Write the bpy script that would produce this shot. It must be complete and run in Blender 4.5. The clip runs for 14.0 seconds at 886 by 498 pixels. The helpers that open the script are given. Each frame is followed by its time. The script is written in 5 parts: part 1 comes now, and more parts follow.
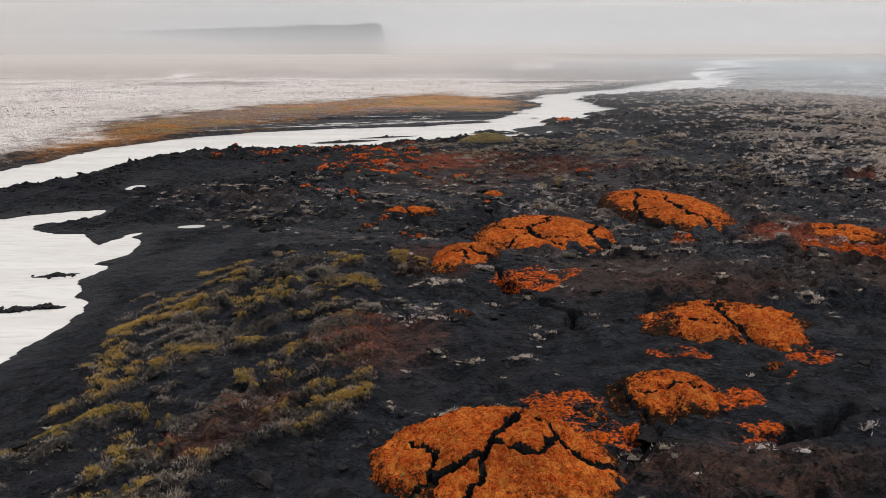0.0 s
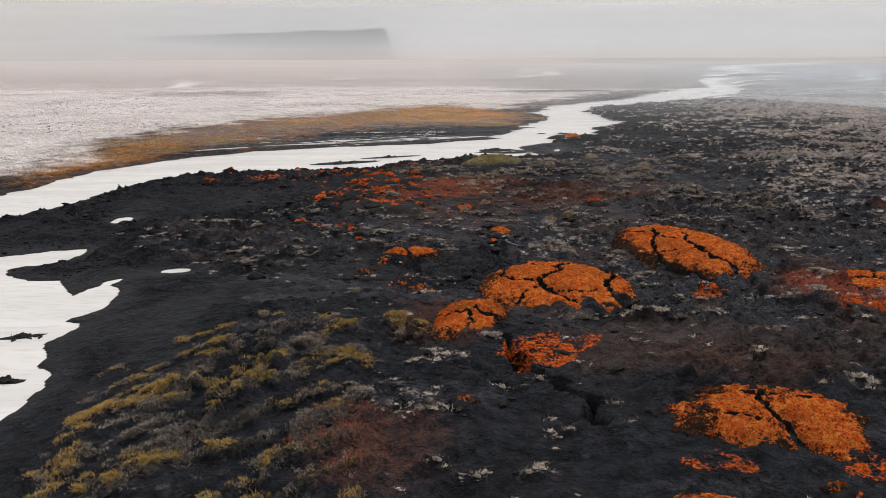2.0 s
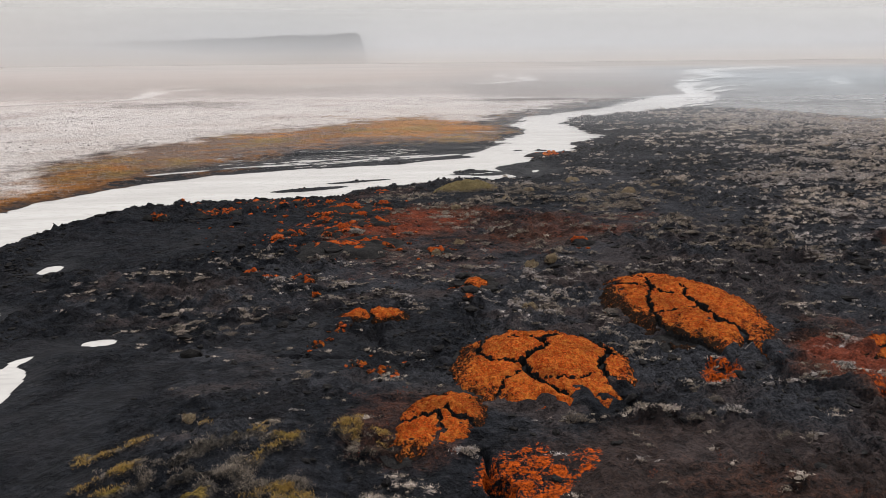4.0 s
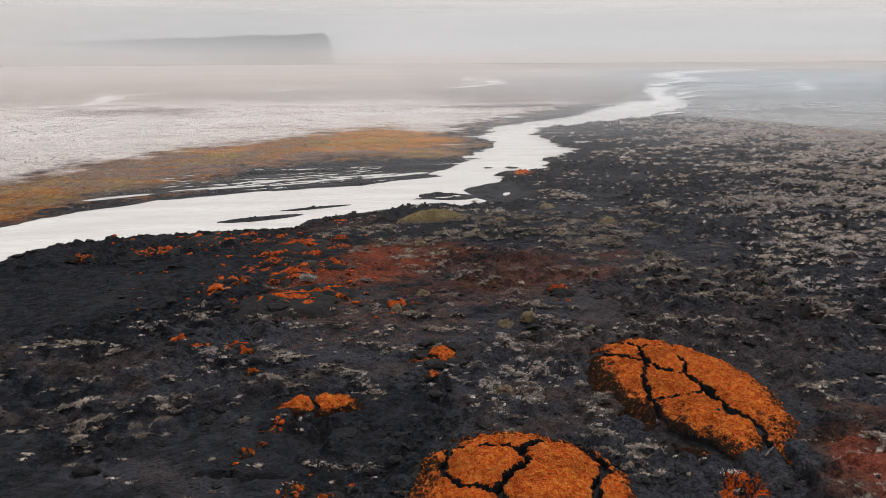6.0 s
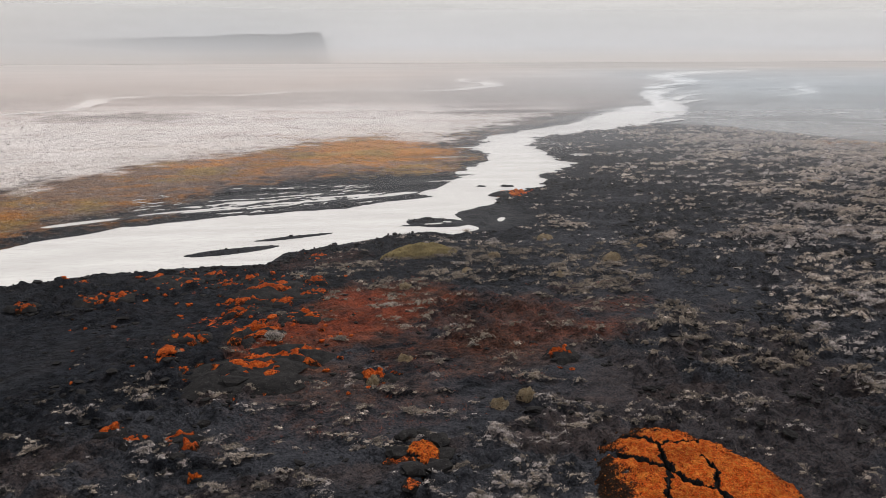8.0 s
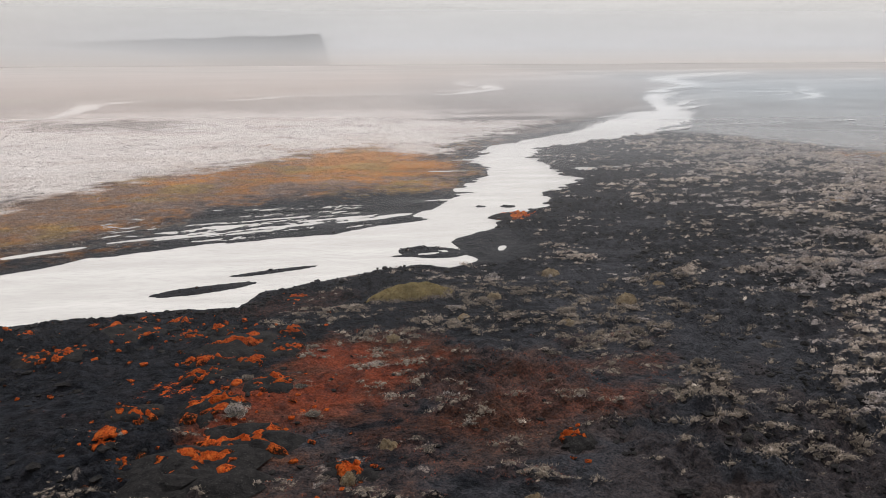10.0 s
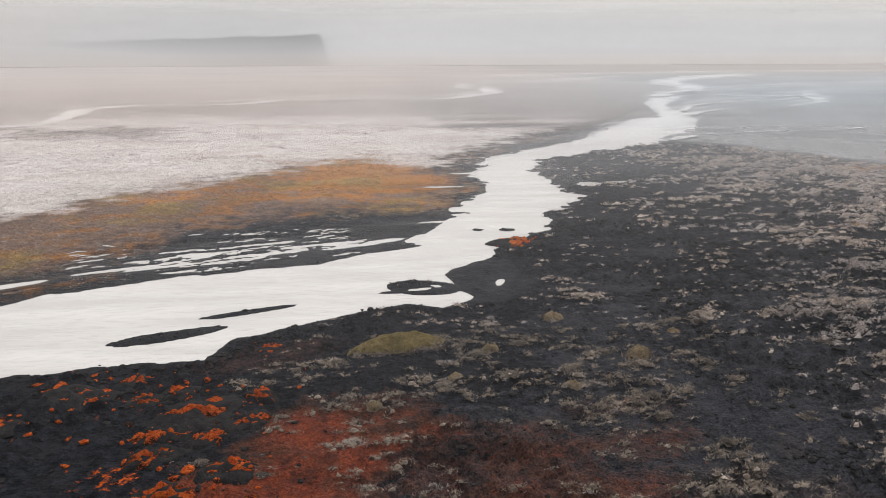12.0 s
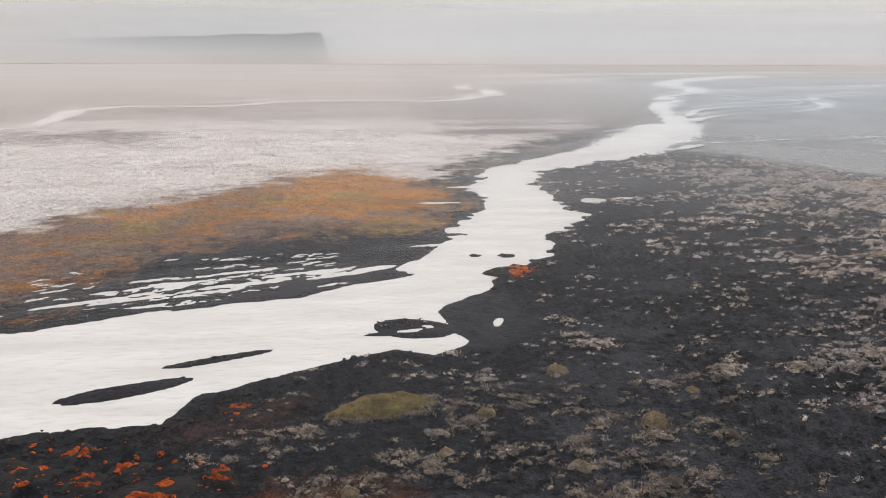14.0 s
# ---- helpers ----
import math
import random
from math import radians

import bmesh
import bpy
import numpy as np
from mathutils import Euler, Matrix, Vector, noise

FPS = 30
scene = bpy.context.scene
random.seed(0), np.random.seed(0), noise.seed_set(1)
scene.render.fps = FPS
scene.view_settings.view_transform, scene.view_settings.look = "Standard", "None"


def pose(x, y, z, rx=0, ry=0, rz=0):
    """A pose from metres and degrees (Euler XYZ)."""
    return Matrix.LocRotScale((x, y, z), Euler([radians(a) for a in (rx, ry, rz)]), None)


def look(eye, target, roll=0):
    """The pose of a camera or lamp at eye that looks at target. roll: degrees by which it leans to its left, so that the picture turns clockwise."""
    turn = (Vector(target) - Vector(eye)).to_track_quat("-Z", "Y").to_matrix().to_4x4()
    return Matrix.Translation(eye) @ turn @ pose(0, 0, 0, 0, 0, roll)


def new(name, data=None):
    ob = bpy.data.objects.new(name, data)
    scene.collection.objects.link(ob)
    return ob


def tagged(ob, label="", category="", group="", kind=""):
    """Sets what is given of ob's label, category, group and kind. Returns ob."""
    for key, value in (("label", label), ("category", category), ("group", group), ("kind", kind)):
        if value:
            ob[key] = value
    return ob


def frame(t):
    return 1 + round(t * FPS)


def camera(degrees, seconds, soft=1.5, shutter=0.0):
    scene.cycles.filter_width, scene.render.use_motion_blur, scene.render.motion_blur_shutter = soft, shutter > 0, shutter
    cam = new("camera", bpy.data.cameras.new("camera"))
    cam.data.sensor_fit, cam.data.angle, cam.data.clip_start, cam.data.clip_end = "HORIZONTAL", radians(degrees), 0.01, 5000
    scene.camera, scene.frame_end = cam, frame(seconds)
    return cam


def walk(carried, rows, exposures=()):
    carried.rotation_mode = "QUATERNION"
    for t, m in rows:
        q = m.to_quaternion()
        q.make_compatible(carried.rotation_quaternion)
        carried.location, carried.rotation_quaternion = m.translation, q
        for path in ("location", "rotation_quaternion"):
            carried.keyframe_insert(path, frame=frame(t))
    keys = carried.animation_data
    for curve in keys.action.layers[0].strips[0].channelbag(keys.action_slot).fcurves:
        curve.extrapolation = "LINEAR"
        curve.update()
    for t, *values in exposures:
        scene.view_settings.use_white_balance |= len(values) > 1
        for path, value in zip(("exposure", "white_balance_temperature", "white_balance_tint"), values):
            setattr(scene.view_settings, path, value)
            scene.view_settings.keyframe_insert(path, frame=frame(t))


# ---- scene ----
cam = camera(62.7, 14.0, soft=0.8)
PATH = [
    (0, (0.434, -0.21, 18.42), (0.456, 1.72, 17.894), 0),
    (0.5, (0.436, 0.684, 19.039), (0.454, 2.614, 18.516), -0),
    (1, (0.459, 2.178, 19.688), (0.475, 4.109, 19.167), -0.1),
    (1.5, (0.605, 4.109, 20.319), (0.616, 6.041, 19.801), -0.1),
    (2, (0.745, 6.331, 20.973), (0.752, 8.264, 20.458), -0.2),
    (2.5, (0.939, 8.741, 21.651), (0.944, 10.675, 21.138), -0.3),
    (3, (1.167, 11.303, 22.299), (1.19, 13.237, 21.789), -0.4),
    (5.5, (2.763, 25.775, 25.673), (2.895, 27.706, 25.168), -0.4),
    (6, (3.107, 28.699, 26.396), (3.26, 30.628, 25.89), -0.3),
    (6.5, (3.563, 31.564, 27.147), (3.73, 33.492, 26.641), -0.3),
    (7, (4.02, 34.442, 27.9), (4.187, 36.369, 27.392), -0.2),
    (7.5, (4.613, 37.351, 28.604), (4.779, 39.278, 28.096), -0.3),
    (8, (5.083, 40.28, 29.304), (5.249, 42.206, 28.795), -0.2),
    (10.5, (7.542, 55.362, 32.04), (7.707, 57.29, 31.534), -0.3),
    (11, (8.105, 58.117, 32.724), (8.27, 60.044, 32.217), -0.3),
    (11.5, (8.574, 60.897, 33.348), (8.74, 62.825, 32.842), -0.2),
    (12, (9.067, 63.648, 34.032), (9.233, 65.576, 33.526), -0.2),
    (12.5, (9.585, 66.37, 34.701), (9.752, 68.298, 34.194), -0.1),
    (13, (10.057, 69.138, 35.354), (10.224, 71.066, 34.847), -0),
    (13.5, (10.506, 71.922, 36.049), (10.672, 73.849, 35.541), 0.1),
    (14, (10.999, 74.68, 36.714), (11.165, 76.607, 36.204), 0.2),
]
walk(cam, [(t, look(eye, target, roll)) for t, eye, target, roll in PATH])

# ---- light ----
world = bpy.data.worlds.new("overcast_sky")
scene.world = world
world.use_nodes = True
wt = world.node_tree
wt.nodes.clear()
SUN_EL, SUN_AZ = 48.0, 38.0   # degrees; azimuth clockwise from +y


def wnode(kind, **kw):
    n = wt.nodes.new(kind)
    for k, v in kw.items():
        n.inputs[k].default_value = v
    return n


sky = wnode("ShaderNodeTexSky")
sky.sky_type, sky.sun_disc = "NISHITA", False
sky.sun_elevation, sky.sun_rotation = radians(SUN_EL), radians(SUN_AZ)
sky.dust_density, sky.air_density = 4.0, 1.0
grey = wnode("ShaderNodeHueSaturation", Saturation=0.25, Value=0.1)
wt.links.new(sky.outputs[0], grey.inputs["Color"])
coord = wnode("ShaderNodeTexCoord")
split = wnode("ShaderNodeSeparateXYZ")
wt.links.new(coord.outputs["Generated"], split.inputs[0])
ramp = wnode("ShaderNodeValToRGB")
ramp.color_ramp.elements[0].position, ramp.color_ramp.elements[0].color = 0.0, (0.57, 0.545, 0.53, 1)
ramp.color_ramp.elements[1].position, ramp.color_ramp.elements[1].color = 1.0, (1.0, 1.0, 1.03, 1)
e = ramp.color_ramp.elements.new(0.09)
e.color = (0.67, 0.65, 0.628, 1)
wt.links.new(split.outputs["Z"], ramp.inputs[0])
stretch = wnode("ShaderNodeMapping", Scale=(1.6, 1.6, 34.0))
wt.links.new(coord.outputs["Generated"], stretch.inputs["Vector"])
cloud = wnode("ShaderNodeTexNoise", Scale=2.2, Detail=5.0, Roughness=0.55)
wt.links.new(stretch.outputs[0], cloud.inputs["Vector"])
band = wnode("ShaderNodeMapRange")
for k, v in (("From Min", 0.3), ("From Max", 0.7), ("To Min", 0.88), ("To Max", 1.10)):
    band.inputs[k].default_value = v
wt.links.new(cloud.outputs["Fac"], band.inputs["Value"])
deck = wnode("ShaderNodeVectorMath")
deck.operation = "SCALE"
wt.links.new(ramp.outputs[0], deck.inputs[0])
wt.links.new(band.outputs[0], deck.inputs["Scale"])
veil = wnode("ShaderNodeMix")
veil.data_type = "RGBA"
veil.inputs["Factor"].default_value = 0.88
wt.links.new(grey.outputs[0], veil.inputs["A"])
wt.links.new(deck.outputs[0], veil.inputs["B"])
back = wnode("ShaderNodeBackground", Strength=1.06)
wt.links.new(veil.outputs["Result"], back.inputs["Color"])
wout = wnode("ShaderNodeOutputWorld")
wt.links.new(back.outputs[0], wout.inputs[0])

sun = new("sun", bpy.data.lights.new("sun", "SUN"))
sun.data.energy, sun.data.angle, sun.data.color = 2.4, radians(10), (1.0, 0.965, 0.925)
sun.matrix_world = look((0, 0, 0), (-math.sin(radians(SUN_AZ)) * math.cos(radians(SUN_EL)), -math.cos(radians(SUN_AZ)) * math.cos(radians(SUN_EL)), -math.sin(radians(SUN_EL))))
sun.location = (80, 120, 160)
scene.view_settings.exposure = 0.0


# ---- noise in the plan ----
def hashed(ix, iy, seed):
    h = (np.asarray(ix, np.int64) * 374761393 + np.asarray(iy, np.int64) * 668265263 + seed * 974711) & 0x7FFFFFFF
    h = ((h ^ (h >> 13)) * 1274126177) & 0x7FFFFFFF
    h = ((h ^ (h >> 16)) * 1103515245) & 0x7FFFFFFF
    return ((h ^ (h >> 15)) & 0xFFFFFF) / float(0xFFFFFF)


def vnoise(x, y, seed=0):
    x, y = np.asarray(x, float), np.asarray(y, float)
    ix, iy = np.floor(x), np.floor(y)
    fx, fy = x - ix, y - iy
    fx, fy = fx * fx * fx * (fx * (fx * 6 - 15) + 10), fy * fy * fy * (fy * (fy * 6 - 15) + 10)
    a, b = hashed(ix, iy, seed), hashed(ix + 1, iy, seed)
    c, d = hashed(ix, iy + 1, seed), hashed(ix + 1, iy + 1, seed)
    return (a + (b - a) * fx) * (1 - fy) + (c + (d - c) * fx) * fy


def fbm(x, y, octaves=4, seed=0, gain=0.5):
    """Layered noise, about -1 to 1."""
    total, amp, norm = 0.0, 1.0, 0.0
    x, y = np.asarray(x, float), np.asarray(y, float)
    for k in range(octaves):
        total = total + amp * (vnoise(x, y, seed + 17 * k) * 2 - 1)
        norm += amp
        amp *= gain
        x, y = x * 1.97 * 0.8 + y * 1.97 * 0.6 + 3.7, y * 1.97 * 0.8 - x * 1.97 * 0.6 + 9.1
    return total / norm * 1.5


def step(a, b, v):
    k = np.clip((v - a) / (b - a), 0, 1)
    return k * k * (3 - 2 * k)


def inside(px, py, pts):
    """Signed distance to a closed outline, positive inside."""
    best, odd = np.full(px.shape, 1e9), np.zeros(px.shape, bool)
    for (ax, ay), (bx, by) in zip(pts, pts[1:] + pts[:1]):
        dx, dy = bx - ax, by - ay
        k = np.clip(((px - ax) * dx + (py - ay) * dy) / (dx * dx + dy * dy), 0, 1)
        best = np.minimum(best, (px - ax - k * dx) ** 2 + (py - ay - k * dy) ** 2)
        cross = (ay > py) != (by > py)
        if ay != by:
            odd ^= cross & (px < (bx - ax) * (py - ay) / (by - ay) + ax)
    return np.where(odd, 1, -1) * np.sqrt(best)


def along(px, py, pts):
    """Distance to an open line."""
    best = np.full(np.shape(px), 1e9)
    for (ax, ay), (bx, by) in zip(pts, pts[1:]):
        dx, dy = bx - ax, by - ay
        k = np.clip(((px - ax) * dx + (py - ay) * dy) / (dx * dx + dy * dy), 0, 1)
        best = np.minimum(best, (px - ax - k * dx) ** 2 + (py - ay - k * dy) ** 2)
    return np.sqrt(best)


def oval(px, py, cx, cy, rx, ry, turn=0.0):
    """1 at the middle of an oval, 0 on its rim, falling on outside."""
    c, s = math.cos(radians(turn)), math.sin(radians(turn))
    u, v = ((px - cx) * c + (py - cy) * s) / rx, ((py - cy) * c - (px - cx) * s) / ry
    return 1 - np.sqrt(u * u + v * v)


# ---- the plan of the land ----
NEAR_BANK = [(-190, 30), (-110, 72), (-75, 90), (-58.9, 97.8), (-55, 108.6), (-51.6, 122.7), (-47.1, 135), (-34.3, 142.6), (-22.9, 143.6), (-12.3, 145.3),
             (-10.4, 150.7), (0.1, 156.9), (8.1, 161.1), (12.5, 162.8), (17.4, 160.6), (22.7, 163.9), (21.4, 167.6), (20.3, 174.5), (20.1, 178.9), (28.2, 187),
             (30.8, 193.7), (38.8, 204.5), (43.5, 207.1), (46.1, 222.2), (58.1, 238.9), (59.8, 245.8), (56.8, 262.5), (58.4, 292.4), (64.6, 311.4), (100.7, 339.4),
             (123.6, 356.2), (138.3, 383.7), (169.2, 422.3), (187.2, 466.4), (204.8, 514.5), (214, 548), (203.1, 546), (234.1, 629.1), (275.8, 702.1), (330, 800)]
FAR_BANK = [(365, 890), (309.7, 797.5), (250.7, 702.8), (216.4, 629.7), (201.1, 571.3), (177.9, 491.8), (156.2, 478.2), (123.8, 426.2), (90.7, 365.7), (64.3, 338.9), (45.7, 319), (39.8, 295.8),
            (35.9, 276.5), (37.8, 267.2), (36.4, 251.3), (26.9, 235), (24.5, 223.4), (18.2, 205.3), (13.3, 200.8), (15.8, 195.4), (5.5, 191.2), (-2.3, 185.9),
            (-14.5, 181.9), (-26.1, 179.7), (-31.8, 176.6), (-40.9, 171.4), (-52.3, 162.3), (-64.6, 142.4), (-66.2, 123.7), (-68.6, 114.8), (-110, 97), (-190, 62)]
LAGOON = [(-190, 20), (-90, 74), (-48.9, 80.9), (-46.3, 83.2), (-42.5, 84.7), (-38.8, 85.6), (-38.3, 80.8), (-40.8, 78.5), (-42.8, 77.5), (-40.7, 75.4), (-38.1, 74.4), (-35.7, 74.3), (-33.9, 70.1), (-32.6, 69.2), (-32.1, 71.9), (-31.0, 74.3), (-29.4, 75.5), (-30.1, 72.8), (-28.3, 67.9), (-27.7, 65.5), (-28.9, 63.3), (-30.1, 62.5), (-28.6, 61.8), (-29.2, 58.8), (-29.4, 57.3), (-28.2, 53.0), (-26.4, 52.0), (-25.8, 50.2), (-25.6, 47.3), (-25.5, 44.5), (-25.5, 41.8), (-25.8, 40.6), (-29, 30), (-36, 12), (-60, -20), (-190, -60)]
OCHRE = [(-68, 127.4), (-75.4, 136.7), (-83.2, 183.6), (-73, 228.4), (-63.7, 250.9), (-49.7, 262.3), (-16.5, 309), (5.7, 315.7), (28, 280.3), (27, 256.7), (14.2, 238.1), (-10.1, 232.8), (-33, 224.8), (-43.4, 206), (-55.1, 176.3), (-64.2, 140.2)]
PLAIN = [(-900, 60), (-150, 98), (-96, 112), (-76.4, 129), (-83.2, 183.6), (-73, 228.4), (-63.7, 250.9), (-49.7, 262.3), (-16.5, 309), (5.7, 315.7), (26.1, 293.9), (38, 332.2), (56, 361.5), (80.3, 397.7), (113.2, 445.4),
         (144.6, 479.6), (172.3, 536.4), (210.1, 662.9), (271.2, 809.8), (800, 1450), (3500, 5000), (-5000, 5000), (-5000, 0)]
# islands and bars: middle, half sizes, turn
ISLETS = [(28.6, 208.1, 1.9, 1.5, 0), (34.6, 207.7, 1.9, 1.5, 0), (15.5, 170.2, 6.0, 3.9, -14), (-18.3, 153.1, 7.2, 1.9, 21), (-10.1, 161.3, 7.2, 1.15, 21),
          (11.4, 168.5, 3.0, 0.9, 8), (8.7, 194, 8.5, 1.7, 20), (47.2, 222.7, 2.2, 1.8, 20), (36.9, 267.2, 2.6, 1.6, 0), (59.3, 250.7, 3.0, 2.4, 10),
          (25.4, 225.1, 3.2, 1.2, 15), (40.4, 298, 3.2, 2.0, 30), (57.9, 287.4, 3.4, 2.2, 0), (64, 311.7, 3.5, 1.8, 20), (44.2, 210.1, 1.9, 1.2, 0), (-31.7, 59.1, 1.1, 0.4, 20),
          (-30.5, 50.6, 1.0, 0.5, 30), (-28.3, 51.2, 0.7, 0.4, 10), (157.4, 430.5, 5, 2.5, 20), (23, 250.5, 3, 1.0, 20), (32.9, 258, 3.5, 1.4, 15)]
POOLS = [(3.3, 197.1, 8, 0.9, 22), (-10.2, 193.2, 8, 0.8, 20), (9.7, 200.7, 4.5, 1.3, 24), (-28.4, 185.9, 7, 0.7, 21), (14.6, 169.4, 1.9, 0.5, 12), (17.3, 170.9, 0.9, 0.5, -20), (-41.4, 100.5, 1.3, 1.9, 0), (-26.3, 76.9, 1.3, 0.6, 8), (67.1, 260.7, 3.6, 3.8, 20), (76.1, 263.7, 3.5, 1.2, 0), (27.4, 171.8, 0.7, 2.1, -20),  (48.3, 229.2, 2.6, 1.6, 0), (51.8, 245.3, 2.0, 4.0, 0), (127.8, 368.5, 5.0, 3.0, 20), (21, 216.5, 4.5, 1.0, 10),
         (26, 260.5, 5.5, 1.1, 0), (33.5, 283.7, 4, 1.2, 0), (121.5, 410.2, 9, 2.0, 28), (-37, 184.2, 6, 1.0, 22), (-50.3, 176.4, 6, 1.1, 30), (-22.7, 193.5, 4, 1.3, 15), (1.4, 199.4, 5, 1.2, 24), (-6.3, 197.6, 4, 0.9, 20)]
# cracked mounds: middle, half sizes, turn, height of the top, tilt to the back, roundness, how much moss
MOUNDS = [
    (3.0, 25.9, 5.2, 5.0, 8, 3.35, 0.10, 2.4, 0.97),
    (18.6, 40.9, 5.8, 4.3, -6, 2.76, 0.8, 3.2, 0.80),
    (10.9, 65.7, 6.8, 7.9, 0, 2.55, 0.28, 3.0, 1.0),
    (26.2, 80.1, 6.9, 11.2, 12, 2.15, 0.12, 3.0, 0.95),
    (3.0, 57.4, 2.7, 4.2, -22, 2.05, 0.3, 2.6, 0.88),
    (39.6, 67.4, 4.4, 4.2, 0, 1.75, 0.4, 2.6, 0.78),
    (11.8, 32.0, 3.1, 2.8, 12, 2.75, 0.5, 3.0, 0.74),
    (7.7, 88.0, 1.5, 2.3, 0, 1.5, 0.3, 2.6, 0.72),
    (-2.6, 79.9, 3.4, 1.5, 4, 1.15, 0.7, 3.4, 0.74),
]
# cracks through the mounds: half width, line in the plan
MOUND_CRACKS = {
    0: [(0.17, [(4.9, 30.6), (4.4, 29.5), (3.2, 27.0), (2.7, 25.7), (2.1, 25.1), (1.1, 24.2), (0.0, 23.7), (-0.9, 23.1), (-2.2, 22.2)]),
        (0.16, [(2.3, 25.2), (2.1, 23.5), (1.7, 22.8), (1.3, 21.9), (0.6, 20.2)]),
        (0.15, [(2.7, 25.7), (4.3, 25.1), (4.8, 25.6), (5.4, 26.3), (5.8, 25.7), (6.4, 25.2), (7.6, 25.4), (8.6, 26.6)]),
        (0.05, [(4.7, 28.4), (5.4, 27.7), (5.4, 26.3)]), (0.06, [(-0.6, 26.6), (0.4, 25.2), (0.2, 23.9)])],
    1: [(0.09, [(12.6, 44.1), (16.4, 43.8), (18.8, 43.1), (20.9, 42.7), (23.1, 42.7)]), (0.16, [(18.1, 42.9), (18.3, 41.3), (18.4, 39.6), (18.4, 37.4), (18.9, 36.2)]),
        (0.05, [(14.6, 41.6), (16.2, 40.8), (18.3, 40.4)])],
    2: [(0.17, [(7.2, 72.6), (6.9, 70.9), (6.3, 68.7), (6.4, 67.3), (7.2, 66.0), (8.9, 65.3)]), (0.26, [(8.9, 65.3), (9.4, 63.5), (10.2, 62.2), (10.9, 61.0), (12.6, 59.4), (13.2, 58.2)]),
        (0.22, [(8.9, 65.3), (10.0, 66.7), (11.4, 68.1), (11.1, 69.7), (12.8, 70.5), (14.9, 71.1)]), (0.28, [(13.9, 72.8), (15.8, 69.7), (16.3, 67.8), (14.7, 65.1), (14.8, 63.6), (15.4, 61.6), (16.0, 59.6)]),
        (0.07, [(10.3, 62.8), (12.6, 62.5), (14.2, 63.6)]), (0.06, [(6.9, 60.9), (7.5, 62.6), (8.7, 63.7)]), (0.1, [(7.0, 71.0), (9.4, 70.4), (11.1, 69.8)]), (0.1, [(16.3, 67.8), (17.2, 68.6), (18.2, 68.9)])],
    3: [(0.28, [(20.4, 89.4), (21.6, 88.8), (23.9, 88.3), (24.8, 86.5), (24.2, 83.1), (24.9, 81.3), (26.4, 80.6)]), (0.36, [(26.4, 80.6), (26.9, 78.7), (27.1, 76.9), (27.2, 74.5), (28.3, 73.4), (28.6, 72.1), (28.1, 70.2), (28.3, 67.6)]),
        (0.1, [(24.8, 86.5), (27.3, 86.9), (28.5, 87.3)]), (0.2, [(18.6, 89.0), (19.9, 88.2), (21.6, 85.8), (23.4, 83.9), (24.2, 83.1)]), (0.17, [(24.2, 83.1), (22.9, 80.2), (22.5, 77.2), (22.5, 75.1), (22.3, 73.3)]),
        (0.06, [(22.5, 76.7), (24.9, 77.0), (27.0, 77.2)]), (0.16, [(26.4, 80.6), (27.5, 82.5), (27.2, 84.7)]), (0.45, [(20.6, 73.2), (22.3, 73.6), (23.1, 72.3), (24.5, 71.1), (25.3, 69.8), (25.6, 67.4)])],
    4: [(0.13, [(0.4, 56.7), (1.3, 57.3), (2.7, 58.0), (3.3, 58.5), (4.2, 57.5), (5.6, 56.2)]), (0.15, [(2.8, 57.9), (2.9, 55.7), (2.2, 53.0)])],
    5: [(0.2, [(35.2, 66.4), (37.4, 68.4), (39.2, 68.0), (41.0, 66.0), (43.8, 65.4)]), (0.14, [(39.2, 68.0), (40.4, 69.8), (40.6, 72)])],
    6: [(0.14, [(9.1, 33.4), (9.5, 32.6), (9.7, 31.0), (10.2, 30.2), (10.1, 28.8)]), (0.05, [(10.2, 31.6), (12.4, 32.4), (14.4, 32.2)])],
    7: [(0.12, [(6.0, 88.6), (7.0, 87.6), (7.4, 86.2), (8.4, 85.4)])],
    8: [(0.16, [(-3.1, 81.6), (-3.0, 80.7), (-2.6, 79.2), (-2.7, 77.9)])],
}
CRACKS = [[(4.9, 53.5), (5.6, 51.5), (6.3, 48.5), (7.6, 46.3), (9.1, 43.9), (9.3, 41.2)], [(28.4, 71.2), (28.6, 68.5), (28.6, 65.8), (27.2, 63.4), (26.1, 61.4)],
          [(19.4, 72.6), (22.4, 73.7), (23.0, 72.4), (24.5, 71.2), (25.3, 69.5), (25.4, 66.8), (23.7, 65.4)], [(28.6, 65.8), (28.3, 63.6), (27.6, 62)],
          [(7.6, 25.4), (8.4, 26.7), (9.2, 27.4), (9.5, 28.3), (10.4, 29.3), (11.5, 30.5), (12.2, 31.4)], [(7.7, 83.1), (6.9, 78.5), (6.1, 75)], [(-9.6, 70.2), (-8.7, 71), (-7.6, 71.2), (-5.7, 70.3), (-3.8, 69.9)], [(-2, 77.6), (-1.8, 74.3), (-1.4, 72.4)],
          [(29, 62), (31, 59), (32, 55), (35, 53)], [(33, 60), (36, 58.5), (38, 55.6)], [(14.6, 27.6), (17, 28.4), (19.4, 29.6)], [(7.3, 86.4), (7.9, 84.9), (7.1, 82.6), (7.0, 79.8)]]
